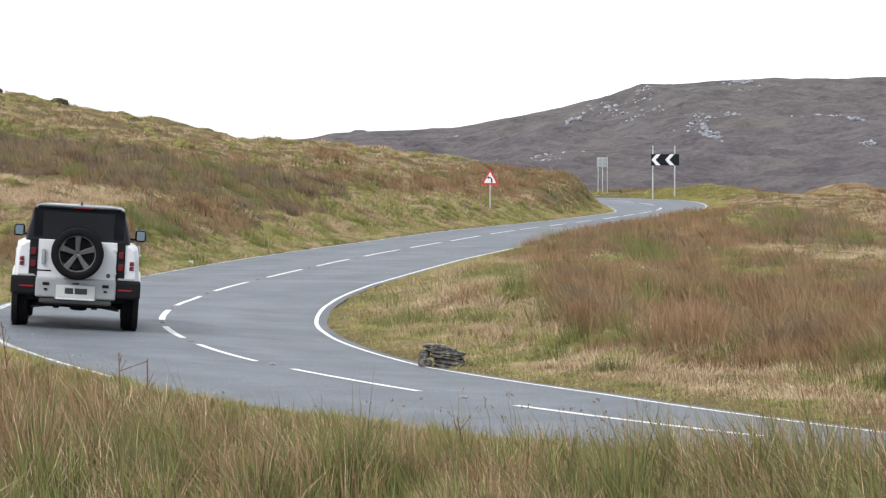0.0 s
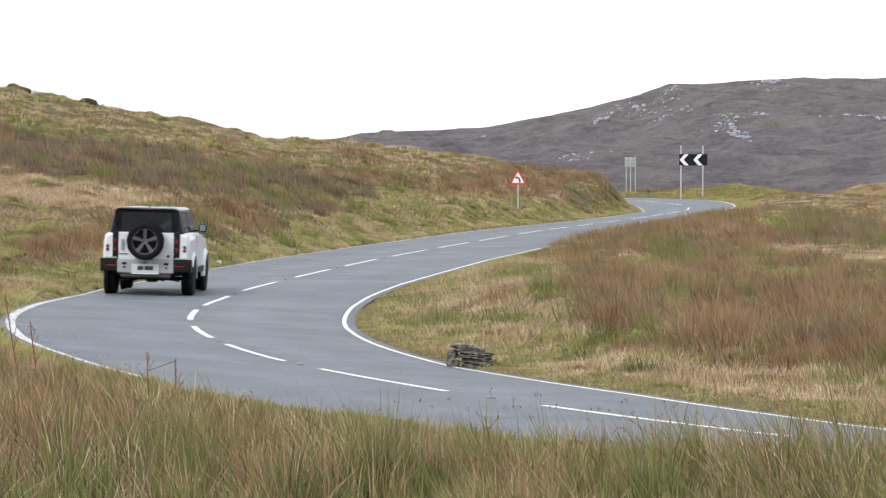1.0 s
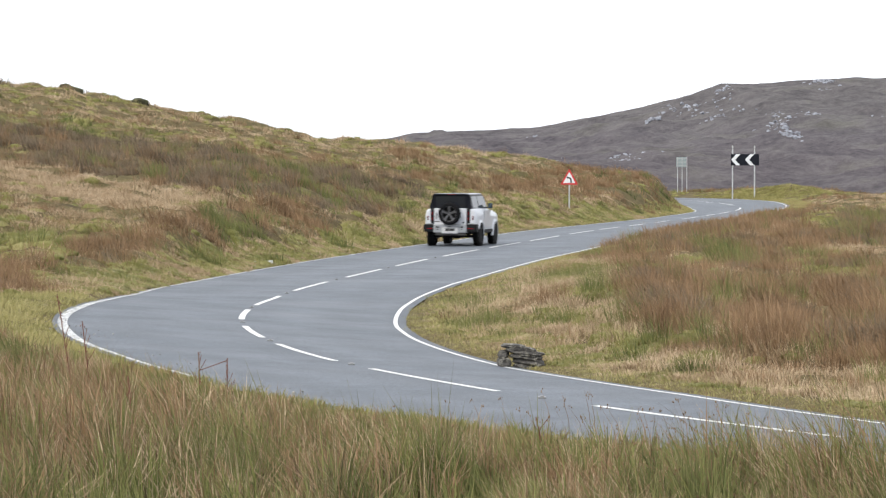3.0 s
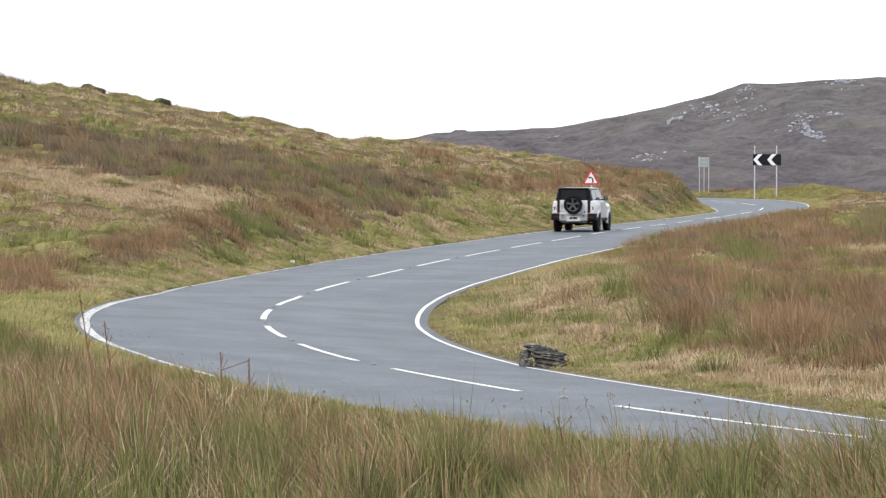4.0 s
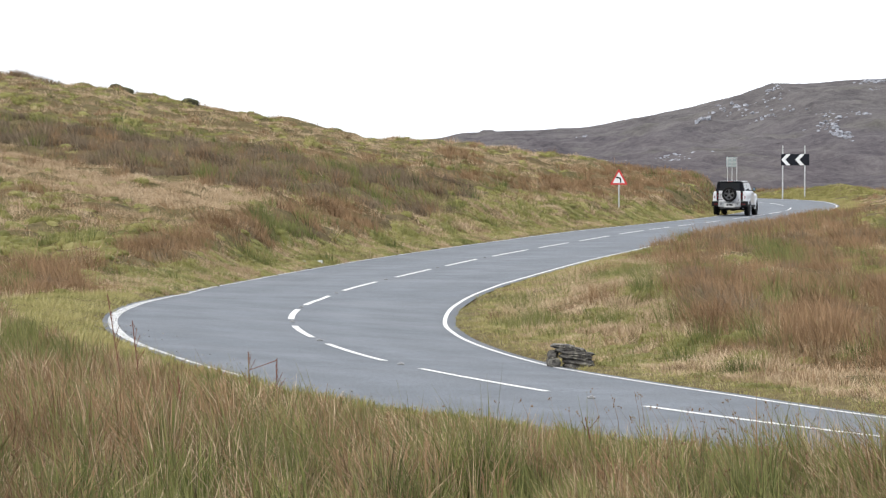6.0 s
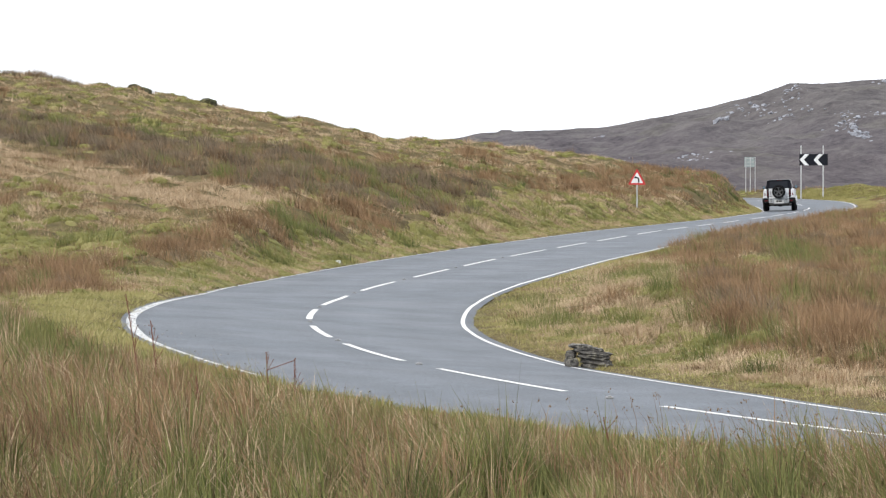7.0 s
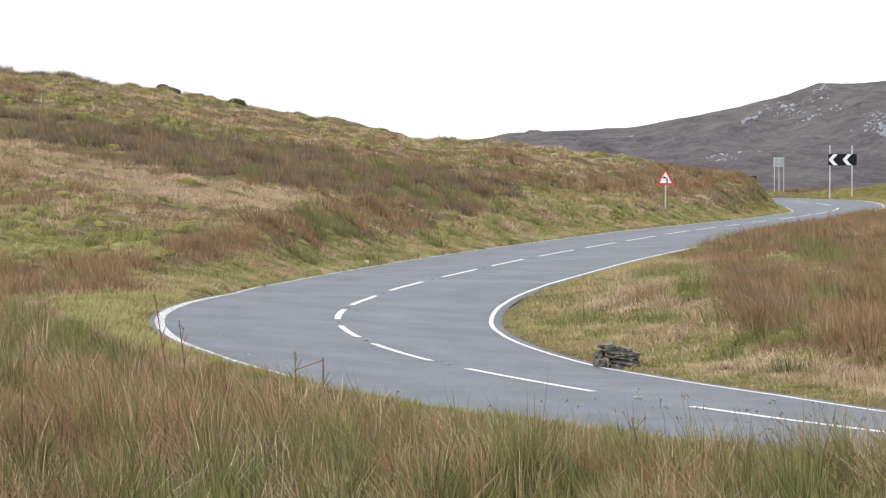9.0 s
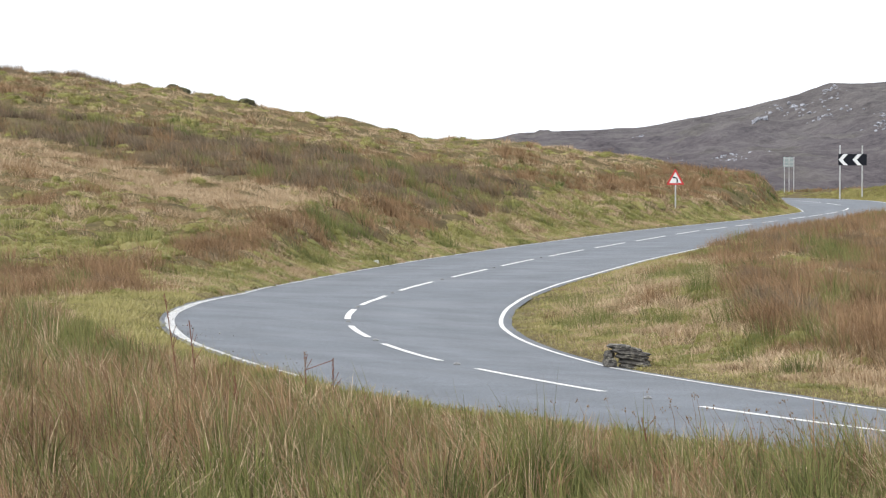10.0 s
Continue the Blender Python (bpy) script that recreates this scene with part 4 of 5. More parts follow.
SLOPE.append(([(-28, 122), (-22.6, 121), (-17.9, 114.5), (-14.2, 118), (-10.4, 119), (-6.7, 115), (-2.7, 122), (0.3, 125), (0.9, 113), (-0.6, 107), (-2.5, 103), (-4.4, 98.5), (-6.8, 94.2), (-9.4, 94.2), (-11.4, 96.2), (-13.5, 97), (-16.2, 102.2), (-18.4, 104), (-20.5, 108), (-28, 112)], 0.25, (0.11, 0.04, 0.04, 0.24, 0.57, 0)))
SLOPE.append(([(-17.9, 114.5), (-14.5, 117), (-11, 118.5), (-10.4, 124), (-15, 125), (-18.5, 122)], 0.3, (0.12, 0.60, 0.18, 0.10, 0, 0)))
SLOPE.append(([(-8, 116), (-3, 121), (0.5, 124.5), (4, 131), (3, 137), (-3, 128), (-8, 121)], 0.3, (0.06, 0.12, 0.27, 0.55, 0, 0)))
SLOPE.append((PALE_STRIP, 0.12, (0, 0.07, 0.90, 0.03, 0, 0)))
SLOPE.append(([(-28, 96), (-17.5, 92.2), (-12.6, 86), (-8.5, 81), (-6.5, 80), (-6.5, 73.2), (-9.7, 76.2), (-12.8, 76), (-28, 74)], 0.2, (0.0, 0.30, 0.54, 0.16, 0, 0)))
SLOPE.append(([(-28, 74), (-13.9, 73.5), (-11.9, 75), (-9.1, 75.8), (-8, 67.2), (-8.6, 61.5), (-10.3, 61.5), (-28, 61)], 0.15, (0.02, 0.72, 0.24, 0.02, 0, 0)))
SLOPE.append(([(-28, 61), (-11.5, 60.8), (-9.7, 60.8), (-8, 63), (-8.4, 71.2), (-7.1, 74.5), (-6.3, 81.8), (-5.6, 94), (-3.5, 99.5), (-2.5, 97), (-2.7, 93), (-5.2, 79), (-6.1, 70), (-6.3, 64), (-6.7, 54.5), (-8.0, 49), (-10, 44), (-28, 40)], 0.14, (0.03, 0.02, 0.17, 0.76, 0.02, 0)))
SLOPE.append(([(-6.2, 82), (-5.0, 88), (-4.3, 84), (-5.3, 79)], 0.08, (1, 0, 0, 0, 0, 0)))
SLOPE.append(([(-1.2, 138), (-1.1, 146), (1.3, 147), (1.7, 139), (-0.5, 134)], 0.2, (0, 0.08, 0.40, 0.52, 0, 0)))
SLOPE.append(([(2.6, 133), (5.7, 143.5), (9.5, 164), (14, 176), (19.5, 180), (19.5, 168), (17, 158), (13, 144), (10, 137), (6.9, 132), (3.9, 129)], 0.2, (0.02, 0.05, 0.30, 0.63, 0, 0)))
SLOPE.append(([(12.4, 155), (14.1, 161), (19, 172), (19, 160), (15.8, 150), (12.5, 142), (11.6, 146)], 0.15, (0.30, 0.08, 0.20, 0.42, 0, 0)))
SLOPE.append(([(-30, 128), (-23.8, 126.5), (-22.0, 126), (-22.3, 131), (-24.6, 137), (-30, 139)], 0.2, (0.02, 0.12, 0.30, 0.50, 0.06, 0)))
SLOPE.append(((edge < np.interp(y, [55, 70, 92, 107, 127, 142, 150], [2.4, 1.7, 1.7, 3.2, 5.0, 2.0, 1.4]) * (1 + 0.25 * ripple(x, y, 5, 1))) & (y > 55) & (x < 12), 0, (0.02, 0.66, 0.31, 0.01, 0, 0)))
kind = settle(x, y, (0.0, 0.32, 0.64, 0.04, 0, 0), SLOPE, 1.5)
kind = np.where(edge < 0.5 + 0.6 * rng.uniform(0, 1, len(x)), 5, kind)
plant_out("the hillside", x, y, kind, 0.5 + 0.5 * smooth(0.6, 3.0, edge), 56)
# a thick verge at the foot of the hill
k = rng.integers(0, len(LINE_S), 9000)
k = k[(LINE[k, 1] > 56) & (LINE[k, 1] < 141)]
o = LINE[k, 2] + np.interp(LINE[k, 1], [56, 92, 107, 127, 140], [1.6, 1.6, 3.2, 5.0, 2.2]) * rng.uniform(0.1, 1, len(k))
x, y = LINE[k, 0] + LEFT[k, 0] * o, LINE[k, 1] + LEFT[k, 1] * o
off, edge = edge_of(x, y)
kind = settle(x, y, (0.02, 0.50, 0.48, 0, 0, 0), [], 1.3)
plant_out("the verge below the hill", x, y, kind, 0.6 + 0.4 * smooth(0.6, 2.0, edge), 56)
# thick pale grass across the lower hillside and on the open grass inside the bend
for outline, x0, x1, y0, y1, n, wide, side in ((PALE_STRIP, -22, -5.5, 81, 108, 5600, 0.024, "on the lower hillside"), (OPEN_GRASS, -1.5, 8.5, 27, 80, 3800, 0.010, "inside the bend")):
    x, y = rng.uniform(x0, x1, n), rng.uniform(y0, y1, n)
    off, edge = edge_of(x, y)
    pick = within(outline, x, y, 0.12) & (edge > 1.1) & (ripple(x, y, 3, 0) + 0.5 * ripple(x, y, 1.3, 2) > -0.25)
    tufts("straw_grass", "thick pale straw grass " + side, STRAW, x[pick], y[pick], np.full(pick.sum(), 0.26), 0.28, 26, wide, 0.85, False, -0.05)
# taller dark tufts along the crest
x, y = rng.uniform(-29, -21.5, 90), rng.normal(150, 1.2, 90)
pick = ripple(x, y, 2.2, 2) > -0.2
tufts("crest_rushes", "dark rush tufts on the crest of the hill", GREY_RUSH, x[pick], y[pick], np.full(pick.sum(), 0.5), 0.3, 34, 0.03, 0.3, False)
# the far rise beyond the field
x, y = rng.normal(55, 5.0, 1500), rng.normal(283, 6.0, 1500)
kind = settle(x, y, (0, 0.14, 0.78, 0.08, 0, 0), [], 3.5)
plant_out("the far rise", x, y, kind, np.full(len(x), 1.0), 60, 2.2)
# dark heath on the flat before it
x, y = strewn(2600, 0.15, 0.25, 205, 268, 0.5)
kind = settle(x, y, (0, 0.04, 0.16, 0.40, 0.40, 0), [], 4.0)
plant_out("the far heath", x, y, kind, np.full(len(x), 0.8), 60, 2.2)

# ---------------------------------------------------------------- the car
def paint(name, color, rough, coat):
    m = mat(name, rough, 0.0, color)
    n = Nodes(m)
    n.b.inputs["Coat Weight"].default_value = coat
    n.b.inputs["Coat Roughness"].default_value = 0.05
    dirt = n.ramp(n.noise(3.5, 6.0, 0.65), [(0.45, (0, 0, 0)), (0.75, (0.35, 0.35, 0.35))])
    n.color(n.mix(dirt, color, tuple(0.75 * c + 0.03 for c in color)))
    return m


WHITE = paint("white_paint", (0.58, 0.595, 0.63), 0.35, 0.6)
BLACK = paint("black_gloss", (0.005, 0.006, 0.010), 0.22, 0.0)
BLACK.node_tree.nodes["Principled BSDF"].inputs["Specular IOR Level"].default_value = 0.2
ROOF = paint("roof_gloss_black", (0.010, 0.011, 0.014), 0.28, 0.5)
SILVER = paint("satin_silver", (0.27, 0.285, 0.30), 0.4, 0.2)
TRIM = mat("black_plastic", 0.6, 0.0, (0.005, 0.005, 0.006))
TRIM.node_tree.nodes["Principled BSDF"].inputs["Specular IOR Level"].default_value = 0.2
RUBBER = mat("tyre_rubber", 0.85, 0.0, (0.006, 0.006, 0.007))
RUBBER.node_tree.nodes["Principled BSDF"].inputs["Specular IOR Level"].default_value = 0.15
n_ = Nodes(RUBBER)
n_.bump(n_.noise(40.0, 3.0), 0.4, 0.01)
RIM = mat("dark_grey_alloy", 0.4, 0.6, (0.10, 0.10, 0.105))
GLASS = mat("dark_glass", 0.03, 0.0, (0.016, 0.018, 0.024))
GLASS.node_tree.nodes["Principled BSDF"].inputs["IOR"].default_value = 1.5
LAMP_RED = mat("lamp_red", 0.15, 0.0, (0.06, 0.004, 0.007))
bs_ = LAMP_RED.node_tree.nodes["Principled BSDF"]
bs_.inputs["Emission Color"].default_value = (1.0, 0.05, 0.06, 1)
bs_.inputs["Emission Strength"].default_value = 0.05
REFLECTOR = mat("red_reflector", 0.2, 0.0, (0.20, 0.008, 0.014))
PLATE = mat("plate_white", 0.35, 0.0, (0.46, 0.47, 0.47))
MIRROR = mat("mirror_glass", 0.04, 1.0, (0.13, 0.17, 0.19))
UNDER = mat("underbody_dark", 0.8, 0.1, (0.010, 0.010, 0.010))
UNDER.node_tree.nodes["Principled BSDF"].inputs["Specular IOR Level"].default_value = 0.2
STEEL = mat("exhaust_steel", 0.5, 0.7, (0.10, 0.097, 0.093))


def rbox(size, at, bevel=0.02, segments=2, turn=(0, 0, 0)):
    """A box with rounded edges."""
    bm = bmesh.new()
    bmesh.ops.create_cube(bm, size=1, matrix=pose(*at, *turn) @ Matrix.Diagonal((*size, 1)))
    if bevel:
        bmesh.ops.bevel(bm, geom=bm.edges[:], offset=bevel, segments=segments, affect="EDGES", profile=0.6)
    return bm


def loft(rings):
    """A closed skin through rings of equal length."""
    bm = bmesh.new()
    vs = [[bm.verts.new(p) for p in r] for r in rings]
    n = len(vs[0])
    for a, b in zip(vs, vs[1:]):
        for i in range(n):
            bm.faces.new((a[i], a[(i + 1) % n], b[(i + 1) % n], b[i]))
    bm.faces.new(vs[0][::-1])
    bm.faces.new(vs[-1])
    bmesh.ops.recalc_face_normals(bm, faces=bm.faces[:])
    return bm


def lathe(profile, segments=40):
    """A body turned round the x axis from (x, radius) pairs, closed on itself."""
    bm = bmesh.new()
    rings = []
    for k in range(segments):
        a = 6.28319 * k / segments
        rings.append([bm.verts.new((x, r * math.cos(a), r * math.sin(a))) for x, r in profile])
    m = len(profile)
    for k in range(segments):
        p, q = rings[k], rings[(k + 1) % segments]
        for i in range(m):
            bm.faces.new((p[i], p[(i + 1) % m], q[(i + 1) % m], q[i]))
    bmesh.ops.recalc_face_normals(bm, faces=bm.faces[:])
    return bm


def merge(bms):
    """Several bmeshes as one."""
    out = bmesh.new()
    for b in bms:
        me = bpy.data.meshes.new("t")
        b.to_mesh(me)
        b.free()
        out.from_mesh(me)
        bpy.data.meshes.remove(me)
    return out


def make_wheel(car, name="wheel"):
    """A wheel about the x axis, its face towards +x."""
    hub = part(name, lathe([(0.02, 0.0001), (0.07, 0.0001), (0.085, 0.03), (0.085, 0.055), (0.02, 0.06)], 20), RIM, car, "five-spoke alloy wheel with a black tyre")
    tread = []
    for x, r in ((-0.128, 0.29), (-0.134, 0.33), (-0.128, 0.375), (-0.112, 0.396), (-0.07, 0.404), (-0.066, 0.397), (-0.056, 0.397), (-0.052, 0.405), (0.052, 0.405), (0.056, 0.397), (0.066, 0.397), (0.07, 0.404), (0.112, 0.396), (0.128, 0.375), (0.134, 0.33), (0.128, 0.29), (0.1, 0.275), (-0.1, 0.275)):
        tread.append((x, r))
    part("tyre", lathe(tread, 48), RUBBER, hub, "black off-road tyre", smooth=True)
    spokes = [tube((0.05, 0.055 * math.cos(1.2566 * q), 0.055 * math.sin(1.2566 * q)), (0.1, 0.055 * math.cos(1.2566 * q), 0.055 * math.sin(1.2566 * q)), 0.012, 8) for q in range(5)]
    spokes += [lathe([(0.118, 0.292), (0.112, 0.270), (0.06, 0.262), (0.02, 0.262), (-0.09, 0.262), (-0.09, 0.292)], 40)]
    for k in range(5):
        m = pose(0, 0, 0, 72 * k)
        bm = bmesh.new()
        got = bmesh.ops.create_cube(bm, size=1, matrix=Matrix.Translation((0.075, 0, 0.158)) @ Matrix.Diagonal((0.03, 0.1, 0.235, 1)))
        for v in got["verts"]:
            v.co.y *= 0.62 if v.co.z < 0.15 else 1.0
            v.co.x += 0.02 if v.co.z > 0.15 else 0.0
        bmesh.ops.transform(bm, matrix=m, verts=bm.verts[:])
        bmesh.ops.bevel(bm, geom=bm.edges[:], offset=0.008, segments=1, affect="EDGES")
        spokes.append(bm)
    part("rim", merge(spokes), RIM, hub, "dark grey split-spoke rim")
    part("brake_disc", lathe([(-0.02, 0.06), (0.0, 0.06), (0.0, 0.25), (-0.02, 0.25)], 32), UNDER, hub)
    return hub


def arch(y, side, r0, r1, x0, x1, end=188):
    """A wheel arch's flared lip."""
    rings = []
    for k in range(15):
        a = math.radians(-8 + (end + 8) * k / 14)
        c, s_ = math.cos(a), math.sin(a)
        rings.append([(side * x, y + r * c, 0.42 + r * s_) for x, r in ((x0, r0), (x1, r0), (x1 - 0.012, (r0 + r1) / 2), (x1 - 0.05, r1), (x0, r1))])
    return loft(rings)


def make_car():
    car = new("car")
    tagged(car, "white off-road car with black roof and rear-mounted spare wheel", "car")
    # lower body
    rings = []
    for y, hw, zb, zt in ((-0.84, 0.90, 0.62, 1.33), (-0.80, 0.945, 0.58, 1.37), (-0.55, 0.965, 0.52, 1.385), (0.4, 0.965, 0.48, 1.385), (1.7, 0.965, 0.48, 1.36), (1.95, 0.96, 0.48, 1.28),
                         (2.9, 0.955, 0.5, 1.235), (3.25, 0.93, 0.55, 1.19), (3.40, 0.85, 0.62, 1.10), (3.43, 0.80, 0.68, 1.02)):
        half = [(hw - 0.06, zb), (hw - 0.01, zb + 0.06), (hw, zb + 0.25), (hw - 0.012, zt - 0.2), (hw - 0.04, zt - 0.06), (hw - 0.10, zt - 0.015), (hw - 0.2, zt)]
        rings.append([(x, y, z) for x, z in half] + [(-x, y, z) for x, z in half[::-1]])
    body = part("body", loft(rings), WHITE, car, "white painted body")
    for f in body.data.polygons:
        f.use_smooth = abs(f.normal.y) < 0.5
    # upper body with roof
    rings = []
    for z, hw, y0, y1, r in ((1.34, 0.815, -0.81, 1.98, 0.06), (1.6, 0.763, -0.795, 1.77, 0.07), (1.82, 0.712, -0.77, 1.58, 0.08), (1.89, 0.69, -0.75, 1.50, 0.10), (1.922, 0.645, -0.72, 1.42, 0.10), (1.938, 0.5, -0.58, 1.25, 0.1)):
        c = rounded([(-hw, y0), (hw, y0), (hw, y1), (-hw, y1)], r, 4)
        rings.append([(x, y, z) for x, y in c])
    part("greenhouse", loft(rings[:4]), BLACK, car, "gloss black pillars and window frames")
    for f in part("roof", loft(rings[2:]), ROOF, car, "gloss black roof mirroring the sky").data.polygons:
        f.use_smooth = True
    for side in (-1, 1):
        for y0, y1, nm in ((-0.62, 0.28, "quarter_window"), (0.36, 1.5, "door_window")):
            bm = bmesh.new()
            low, high = 0.813, 0.716
            bm.faces.new([bm.verts.new((side * x, y, z)) for x, y, z in ((low, y0, 1.40), (low, y1 + (0.28 if y1 > 1 else 0), 1.40), (high, y1, 1.83), (high, y0 + 0.02, 1.83))])
            e = bmesh.ops.extrude_face_region(bm, geom=bm.faces[:])
            bmesh.ops.translate(bm, verts=[v for v in e["geom"] if isinstance(v, bmesh.types.BMVert)], vec=(-side * 0.02, 0, 0))
            bmesh.ops.recalc_face_normals(bm, faces=bm.faces[:])
            part(nm, bm, GLASS, car, "dark side glass reflecting the sky")
        # door with its seam, sill, arches
        door = part("door", rbox((0.02, 1.12, 0.66), (side * 0.962, 1.16, 0.98), 0.015), WHITE, car)
        part("handle", rbox((0.03, 0.18, 0.03), (side * 0.985, 0.72, 1.17), 0.01), WHITE, door)
        part("sill", rbox((0.07, 1.7, 0.14), (side * 0.945, 1.29, 0.53), 0.03), TRIM, car, "black sill")
        for wy in (0.0, 2.587):
            # dark disc on the uncut body side stands for the wheel well's shade
            part("arch_shade", tube((side * 0.90, wy, 0.42), (side * 0.972, wy, 0.42), 0.47, 28), UNDER, car)
            part("wheel_arch", arch(wy, side, 0.45, 0.55, 0.92, 1.005, 188 if wy else 152), WHITE, car, "flared white wheel arch")
        # mirrors
        mirror = part("wing_mirror", rbox((0.18, 0.12, 0.20), (side * 0.985, 1.585, 1.46), 0.055, 4), BLACK, car, "black wing mirror")
        part("mirror_glass", rbox((0.13, 0.012, 0.15), (side * 0.985, 1.522, 1.46), 0.005, 1, (-7, 0, 0)), MIRROR, mirror)
        part("mirror_arm", rbox((0.16, 0.05, 0.04), (side * 0.86, 1.6, 1.40), 0.01), BLACK, mirror)
        # rear lamps
        column = part("lamp_column", rbox((0.125, 0.05, 0.58), (side * 0.675, -0.835, 1.11), 0.012), TRIM, car, "black upright lamp strip")
        for z in (1.20, 1.01):
            part("lamp_surround", rbox((0.105, 0.016, 0.15), (side * 0.675, -0.860, z), 0.01), BLACK, column)
            part("tail_lamp", rbox((0.078, 0.024, 0.105), (side * 0.675, -0.862, z), 0.01), LAMP_RED, column, "red square tail lamp")
        for z in (1.075, 1.0):
            ring = part("rear_marker", rbox((0.066, 0.02, 0.062), (side * 0.845, -0.845, z), 0.012), TRIM, car)
            part("lens", rbox((0.046, 0.012, 0.042), (side * 0.845, -0.857, z), 0.006), REFLECTOR, ring, "small red lens")
        part("bumper_corner", rbox((0.40, 0.36, 0.29), (side * 0.80, -0.73, 0.665), 0.05, 3), TRIM, car, "black bumper corner")
        part("reflector", rbox((0.22, 0.015, 0.028), (side * 0.755, -0.915, 0.655), 0.005), REFLECTOR, car, "thin red reflector")
        part("bumper_cap", rbox((0.26, 0.2, 0.035), (side * 0.77, -0.80, 0.825), 0.012), SILVER, car)
        part("fog_lamp", rbox((0.10, 0.02, 0.045), (side * 0.46, -0.955, 0.705), 0.006), TRIM, car)
        part("suspension_arm", rbox((0.34, 0.06, 0.035), (side * 0.52, -0.18, 0.325), 0.012, 1, (0, side * 8, 0)), STEEL, car, "dull grey suspension arm")
        part("spring_seat", tube((side * 0.30, -0.2, 0.30), (side * 0.30, -0.2, 0.38), 0.05, 10), UNDER, car)
        part("tailgate_seam", rbox((0.010, 0.012, 0.60), (side * 0.612, -0.862, 1.09), 0.0), TRIM, car)
        part("tow_cover", rbox((0.055, 0.02, 0.03), (side * 0.46, -0.955, 0.622), 0.006), TRIM, car)
        part("headlamp", tube((side * 0.68, 3.36, 0.98), (side * 0.68, 3.42, 0.98), 0.11, 20), GLASS, car)
        part("rear_spring", tube((side * 0.5, 0.05, 0.4), (side * 0.5, 0.05, 0.75), 0.06, 10), UNDER, car)
        part("exhaust_tip", tube((side * 0.50, -0.86, 0.47), (side * 0.50, -0.72, 0.47), 0.045, 14), STEEL, car)
    # the rear
    part("rear_surround", rbox((1.40, 0.03, 0.52), (0, -0.80, 1.62), 0.012, 1, (3, 0, 0)), BLACK, car, "gloss black tailgate upper")
    part("rear_window", rbox((1.10, 0.012, 0.44), (0, -0.822, 1.61), 0.004, 1, (3, 0, 0)), GLASS, car, "dark rear window")
    part("spoiler", rbox((1.28, 0.16, 0.04), (0, -0.79, 1.895), 0.018), BLACK, car, "black roof spoiler")
    part("brake_lamp", rbox((0.30, 0.012, 0.022), (0.05, -0.873, 1.897), 0.003, 1), LAMP_RED, car, "thin red brake lamp")
    fin = bmesh.new()
    bmesh.ops.create_cone(fin, cap_ends=True, segments=10, radius1=0.045, radius2=0.008, depth=0.07, matrix=Matrix.Translation((0.02, -0.45, 1.965)) @ Matrix.Diagonal((0.6, 1.3, 1, 1)))
    part("aerial", fin, BLACK, car)
    gate = part("tailgate", rbox((1.22, 0.05, 0.60), (0, -0.838, 1.09), 0.018), WHITE, car, "white tailgate door")
    part("handle", rbox((0.06, 0.035, 0.24), (-0.52, -0.88, 1.12), 0.014), SILVER, gate, "silver grab handle")
    part("name_strip", rbox((0.22, 0.006, 0.022), (-0.50, -0.865, 0.905), 0.002, 1), TRIM, gate)
    part("badge", tube((0.49, -0.86, 0.87), (0.49, -0.868, 0.87), 0.034, 18), mat("badge_dark", 0.4, 0.4, (0.05, 0.06, 0.06)), gate)
    for z in (1.28, 0.92):
        part("hinge", rbox((0.06, 0.03, 0.05), (0.585, -0.872, z), 0.008), WHITE, gate)
    part("bumper", rbox((1.24, 0.32, 0.315), (0, -0.79, 0.65), 0.045, 4), SILVER, car, "satin silver rear bumper")
    plate_ob = part("number_plate", rbox((0.60, 0.012, 0.195), (0, -0.962, 0.60), 0.006, 1), PLATE, car, "white number plate")
    part("plate_recess", rbox((0.64, 0.012, 0.245), (0, -0.951, 0.60), 0.01, 1), SILVER, car, "silver plate recess")
    part("plate_lip", rbox((0.60, 0.03, 0.03), (0, -0.962, 0.487), 0.008, 1), WHITE, car)
    for cx, w in ((-0.098, 0.13), (0.085, 0.19)):
        part("bar", rbox((w, 0.004, 0.09), (cx, -0.970, 0.61), 0.0), mat("plate_ink", 0.5, 0.0, (0.02, 0.02, 0.02)), plate_ob, "plain dark bar")
    part("plate_lamp", rbox((0.1, 0.02, 0.02), (0, -0.957, 0.725), 0.004, 1), TRIM, car)
    part("skid_plate", rbox((1.12, 0.10, 0.085), (0, -0.85, 0.445), 0.03), STEEL, car, "dull metal skid plate")
    part("silencer", tube((-0.5, -0.55, 0.46), (0.5, -0.55, 0.46), 0.09, 18), STEEL, car)
    part("underbody", rbox((1.5, 3.7, 0.28), (0, 1.25, 0.57), 0.05), UNDER, car)
    part("rear_axle", tube((-0.78, 0, 0.36), (0.78, 0, 0.36), 0.045, 12), UNDER, car)
    part("differential", rbox((0.3, 0.3, 0.22), (0.05, 0.0, 0.38), 0.08, 2), UNDER, car)
    part("subframe", rbox((1.3, 0.08, 0.07), (0, -0.25, 0.36), 0.02), UNDER, car)
    part("windscreen", rbox((1.36, 0.015, 0.5), (0, 1.81, 1.60), 0.005, 1, (-38, 0, 0)), GLASS, car)
    part("bonnet", rbox((1.5, 1.15, 0.05), (0, 2.62, 1.245), 0.02), WHITE, car)
    part("grille", rbox((1.3, 0.03, 0.24), (0, 3.435, 0.92), 0.012), TRIM, car)
    # wheels
    wheels = []
    for side in (-1, 1):
        for wy in (0.0, 2.587):
            w = make_wheel(car)
            w["side"] = side
            wheels.append((w, side, wy))
    spare = make_wheel(car, "spare_wheel")
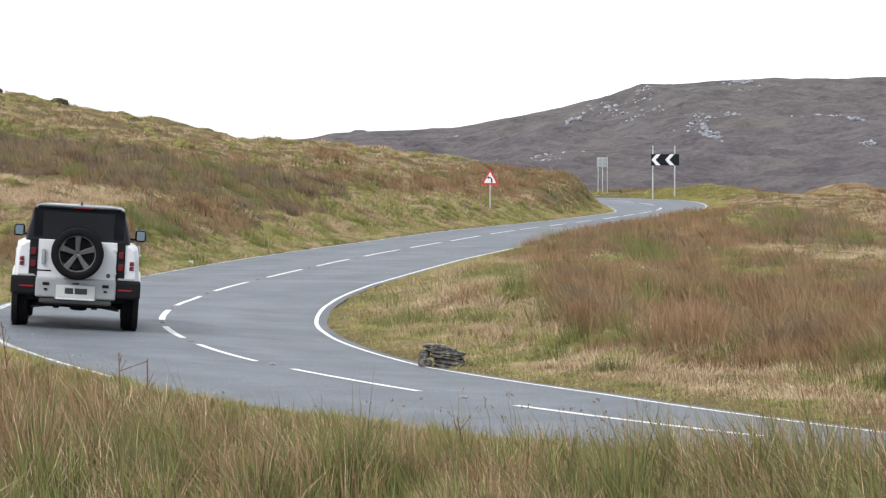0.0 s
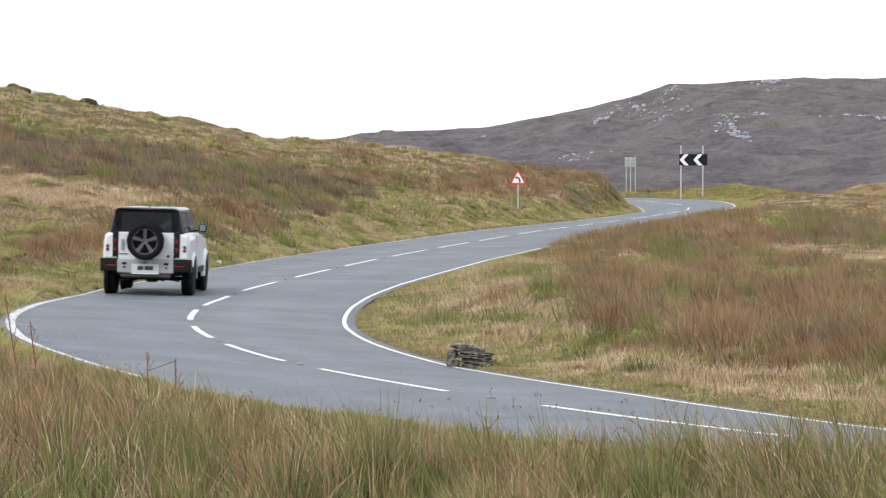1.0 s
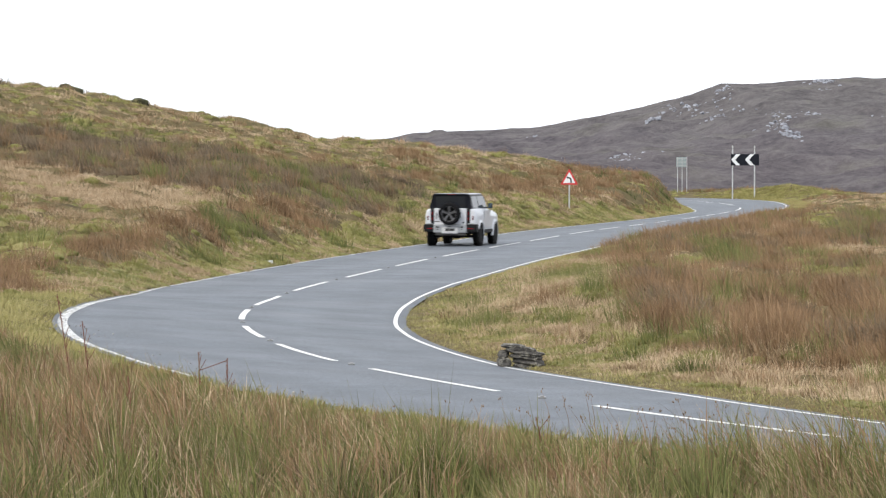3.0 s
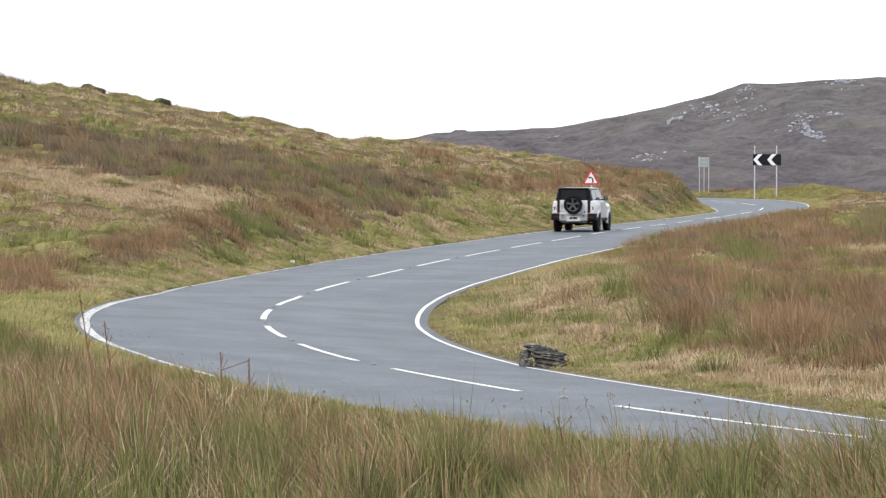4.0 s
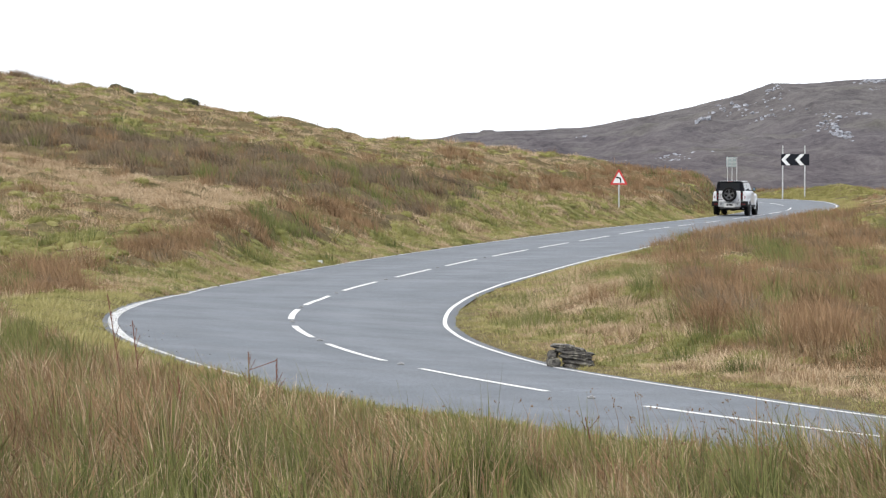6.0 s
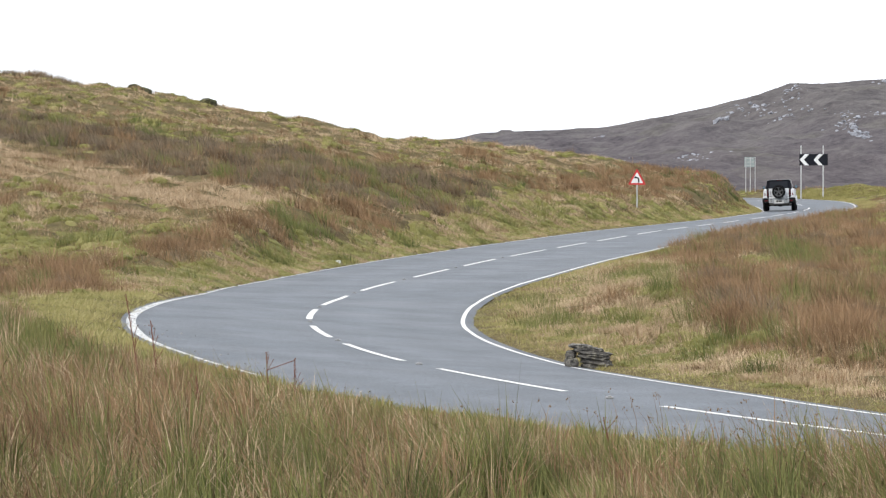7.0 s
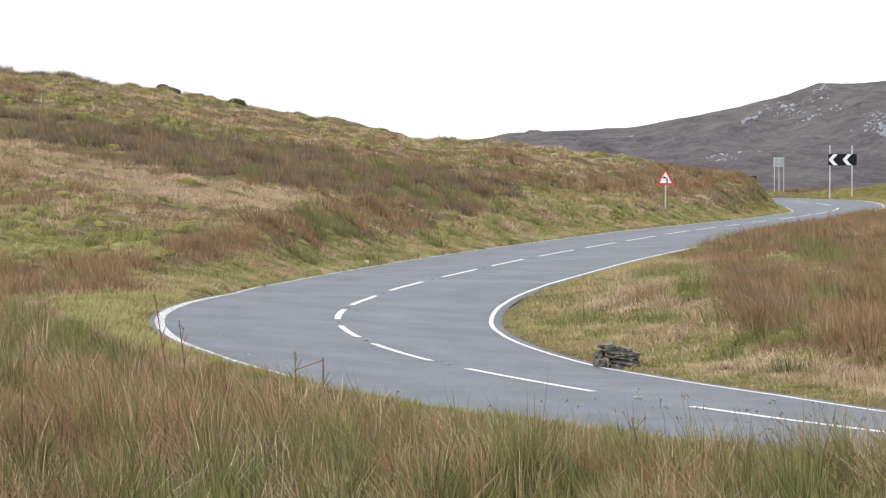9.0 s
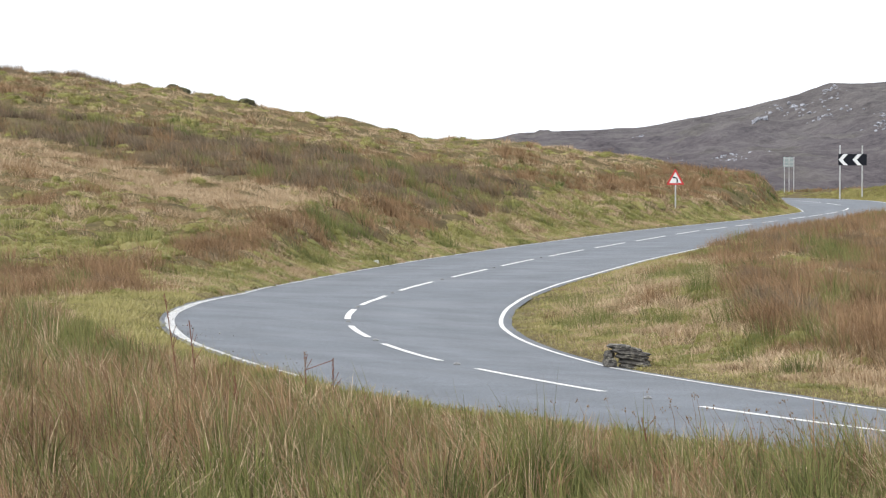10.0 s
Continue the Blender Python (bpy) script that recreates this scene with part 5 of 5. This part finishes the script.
    spare.matrix_basis = pose(0, -1.0, 1.195, 0, 0, -90)
    car.scale = (0.985, 0.985, 0.985)
    part("spare_carrier", tube((0, -0.99, 1.195), (0, -0.84, 1.195), 0.12, 18), TRIM, car)
    return car, wheels


car, WHEELS = make_car()

# ---------------------------------------------------------------- what moves
# seconds and the place of the rear axle
DRIVE = np.array([(0.0, -3.955, 42.5), (0.5, -4.54, 50.6), (1.0, -4.507, 59.6), (1.5, -3.73, 67.9), (2.0, -2.271, 79.0), (2.7, 0.445, 92.8), (3.8, 5.557, 113.5), (4.5, 8.623, 126.0),
                  (5.0, 11.04, 133.8), (5.5, 13.14, 141.5), (7.0, 18.51, 164.5), (7.5, 19.63, 174.0), (8.0, 20.10, 184.0), (8.5, 19.78, 194.5), (9.0, 18.08, 203.5), (9.5, 14.6, 210.8), (10.0, 9.6, 217.0)])


def eased(t, k):
    """A smooth curve through the drive's column k at the times t."""
    T, V = DRIVE[:, 0], DRIVE[:, k]
    d = np.gradient(V, T)
    i = np.clip(np.searchsorted(T, t, side="right") - 1, 0, len(T) - 2)
    h = T[i + 1] - T[i]
    u = (t - T[i]) / h
    return ((1 + 2 * u) * (1 - u) ** 2 * V[i] + u * (1 - u) ** 2 * h * d[i] + u * u * (3 - 2 * u) * V[i + 1] + u * u * (u - 1) * h * d[i + 1])


def motions():
    t = np.arange(0, 10.01, 0.1)
    x, y = eased(t, 1), eased(t, 2)
    dx, dy = np.gradient(x, t), np.gradient(y, t)
    for _ in range(8):
        dx[1:-1] = 0.25 * dx[:-2] + 0.5 * dx[1:-1] + 0.25 * dx[2:]
        dy[1:-1] = 0.25 * dy[:-2] + 0.5 * dy[1:-1] + 0.25 * dy[2:]
    off, w_l, w_r, z, s = beside(x, y)
    roll = np.degrees(np.arctan(bank(y)))
    head = np.degrees(np.arctan2(-dx, dy))
    walk(car, [(float(t[i]), pose(x[i], y[i], z[i], 0, roll[i], head[i])) for i in range(len(t))])
    # wheels roll with the way gone, a key for each thirtieth of a second
    f = np.arange(0, 301) / 30.0
    fx, fy = eased(f, 1), eased(f, 2)
    way = np.concatenate([[0], np.cumsum(np.minimum(np.hypot(np.diff(fx), np.diff(fy)) / 0.405, 1.52))])
    for w, side, wy in WHEELS:
        seat = pose(side * 0.858, wy, 0.405) @ (Matrix() if side > 0 else pose(0, 0, 0, 0, 0, 180))
        walk(w, [(float(f[i]), seat @ pose(0, 0, 0, -side * math.degrees(way[i] % 6.283185))) for i in range(len(f))])


motions()
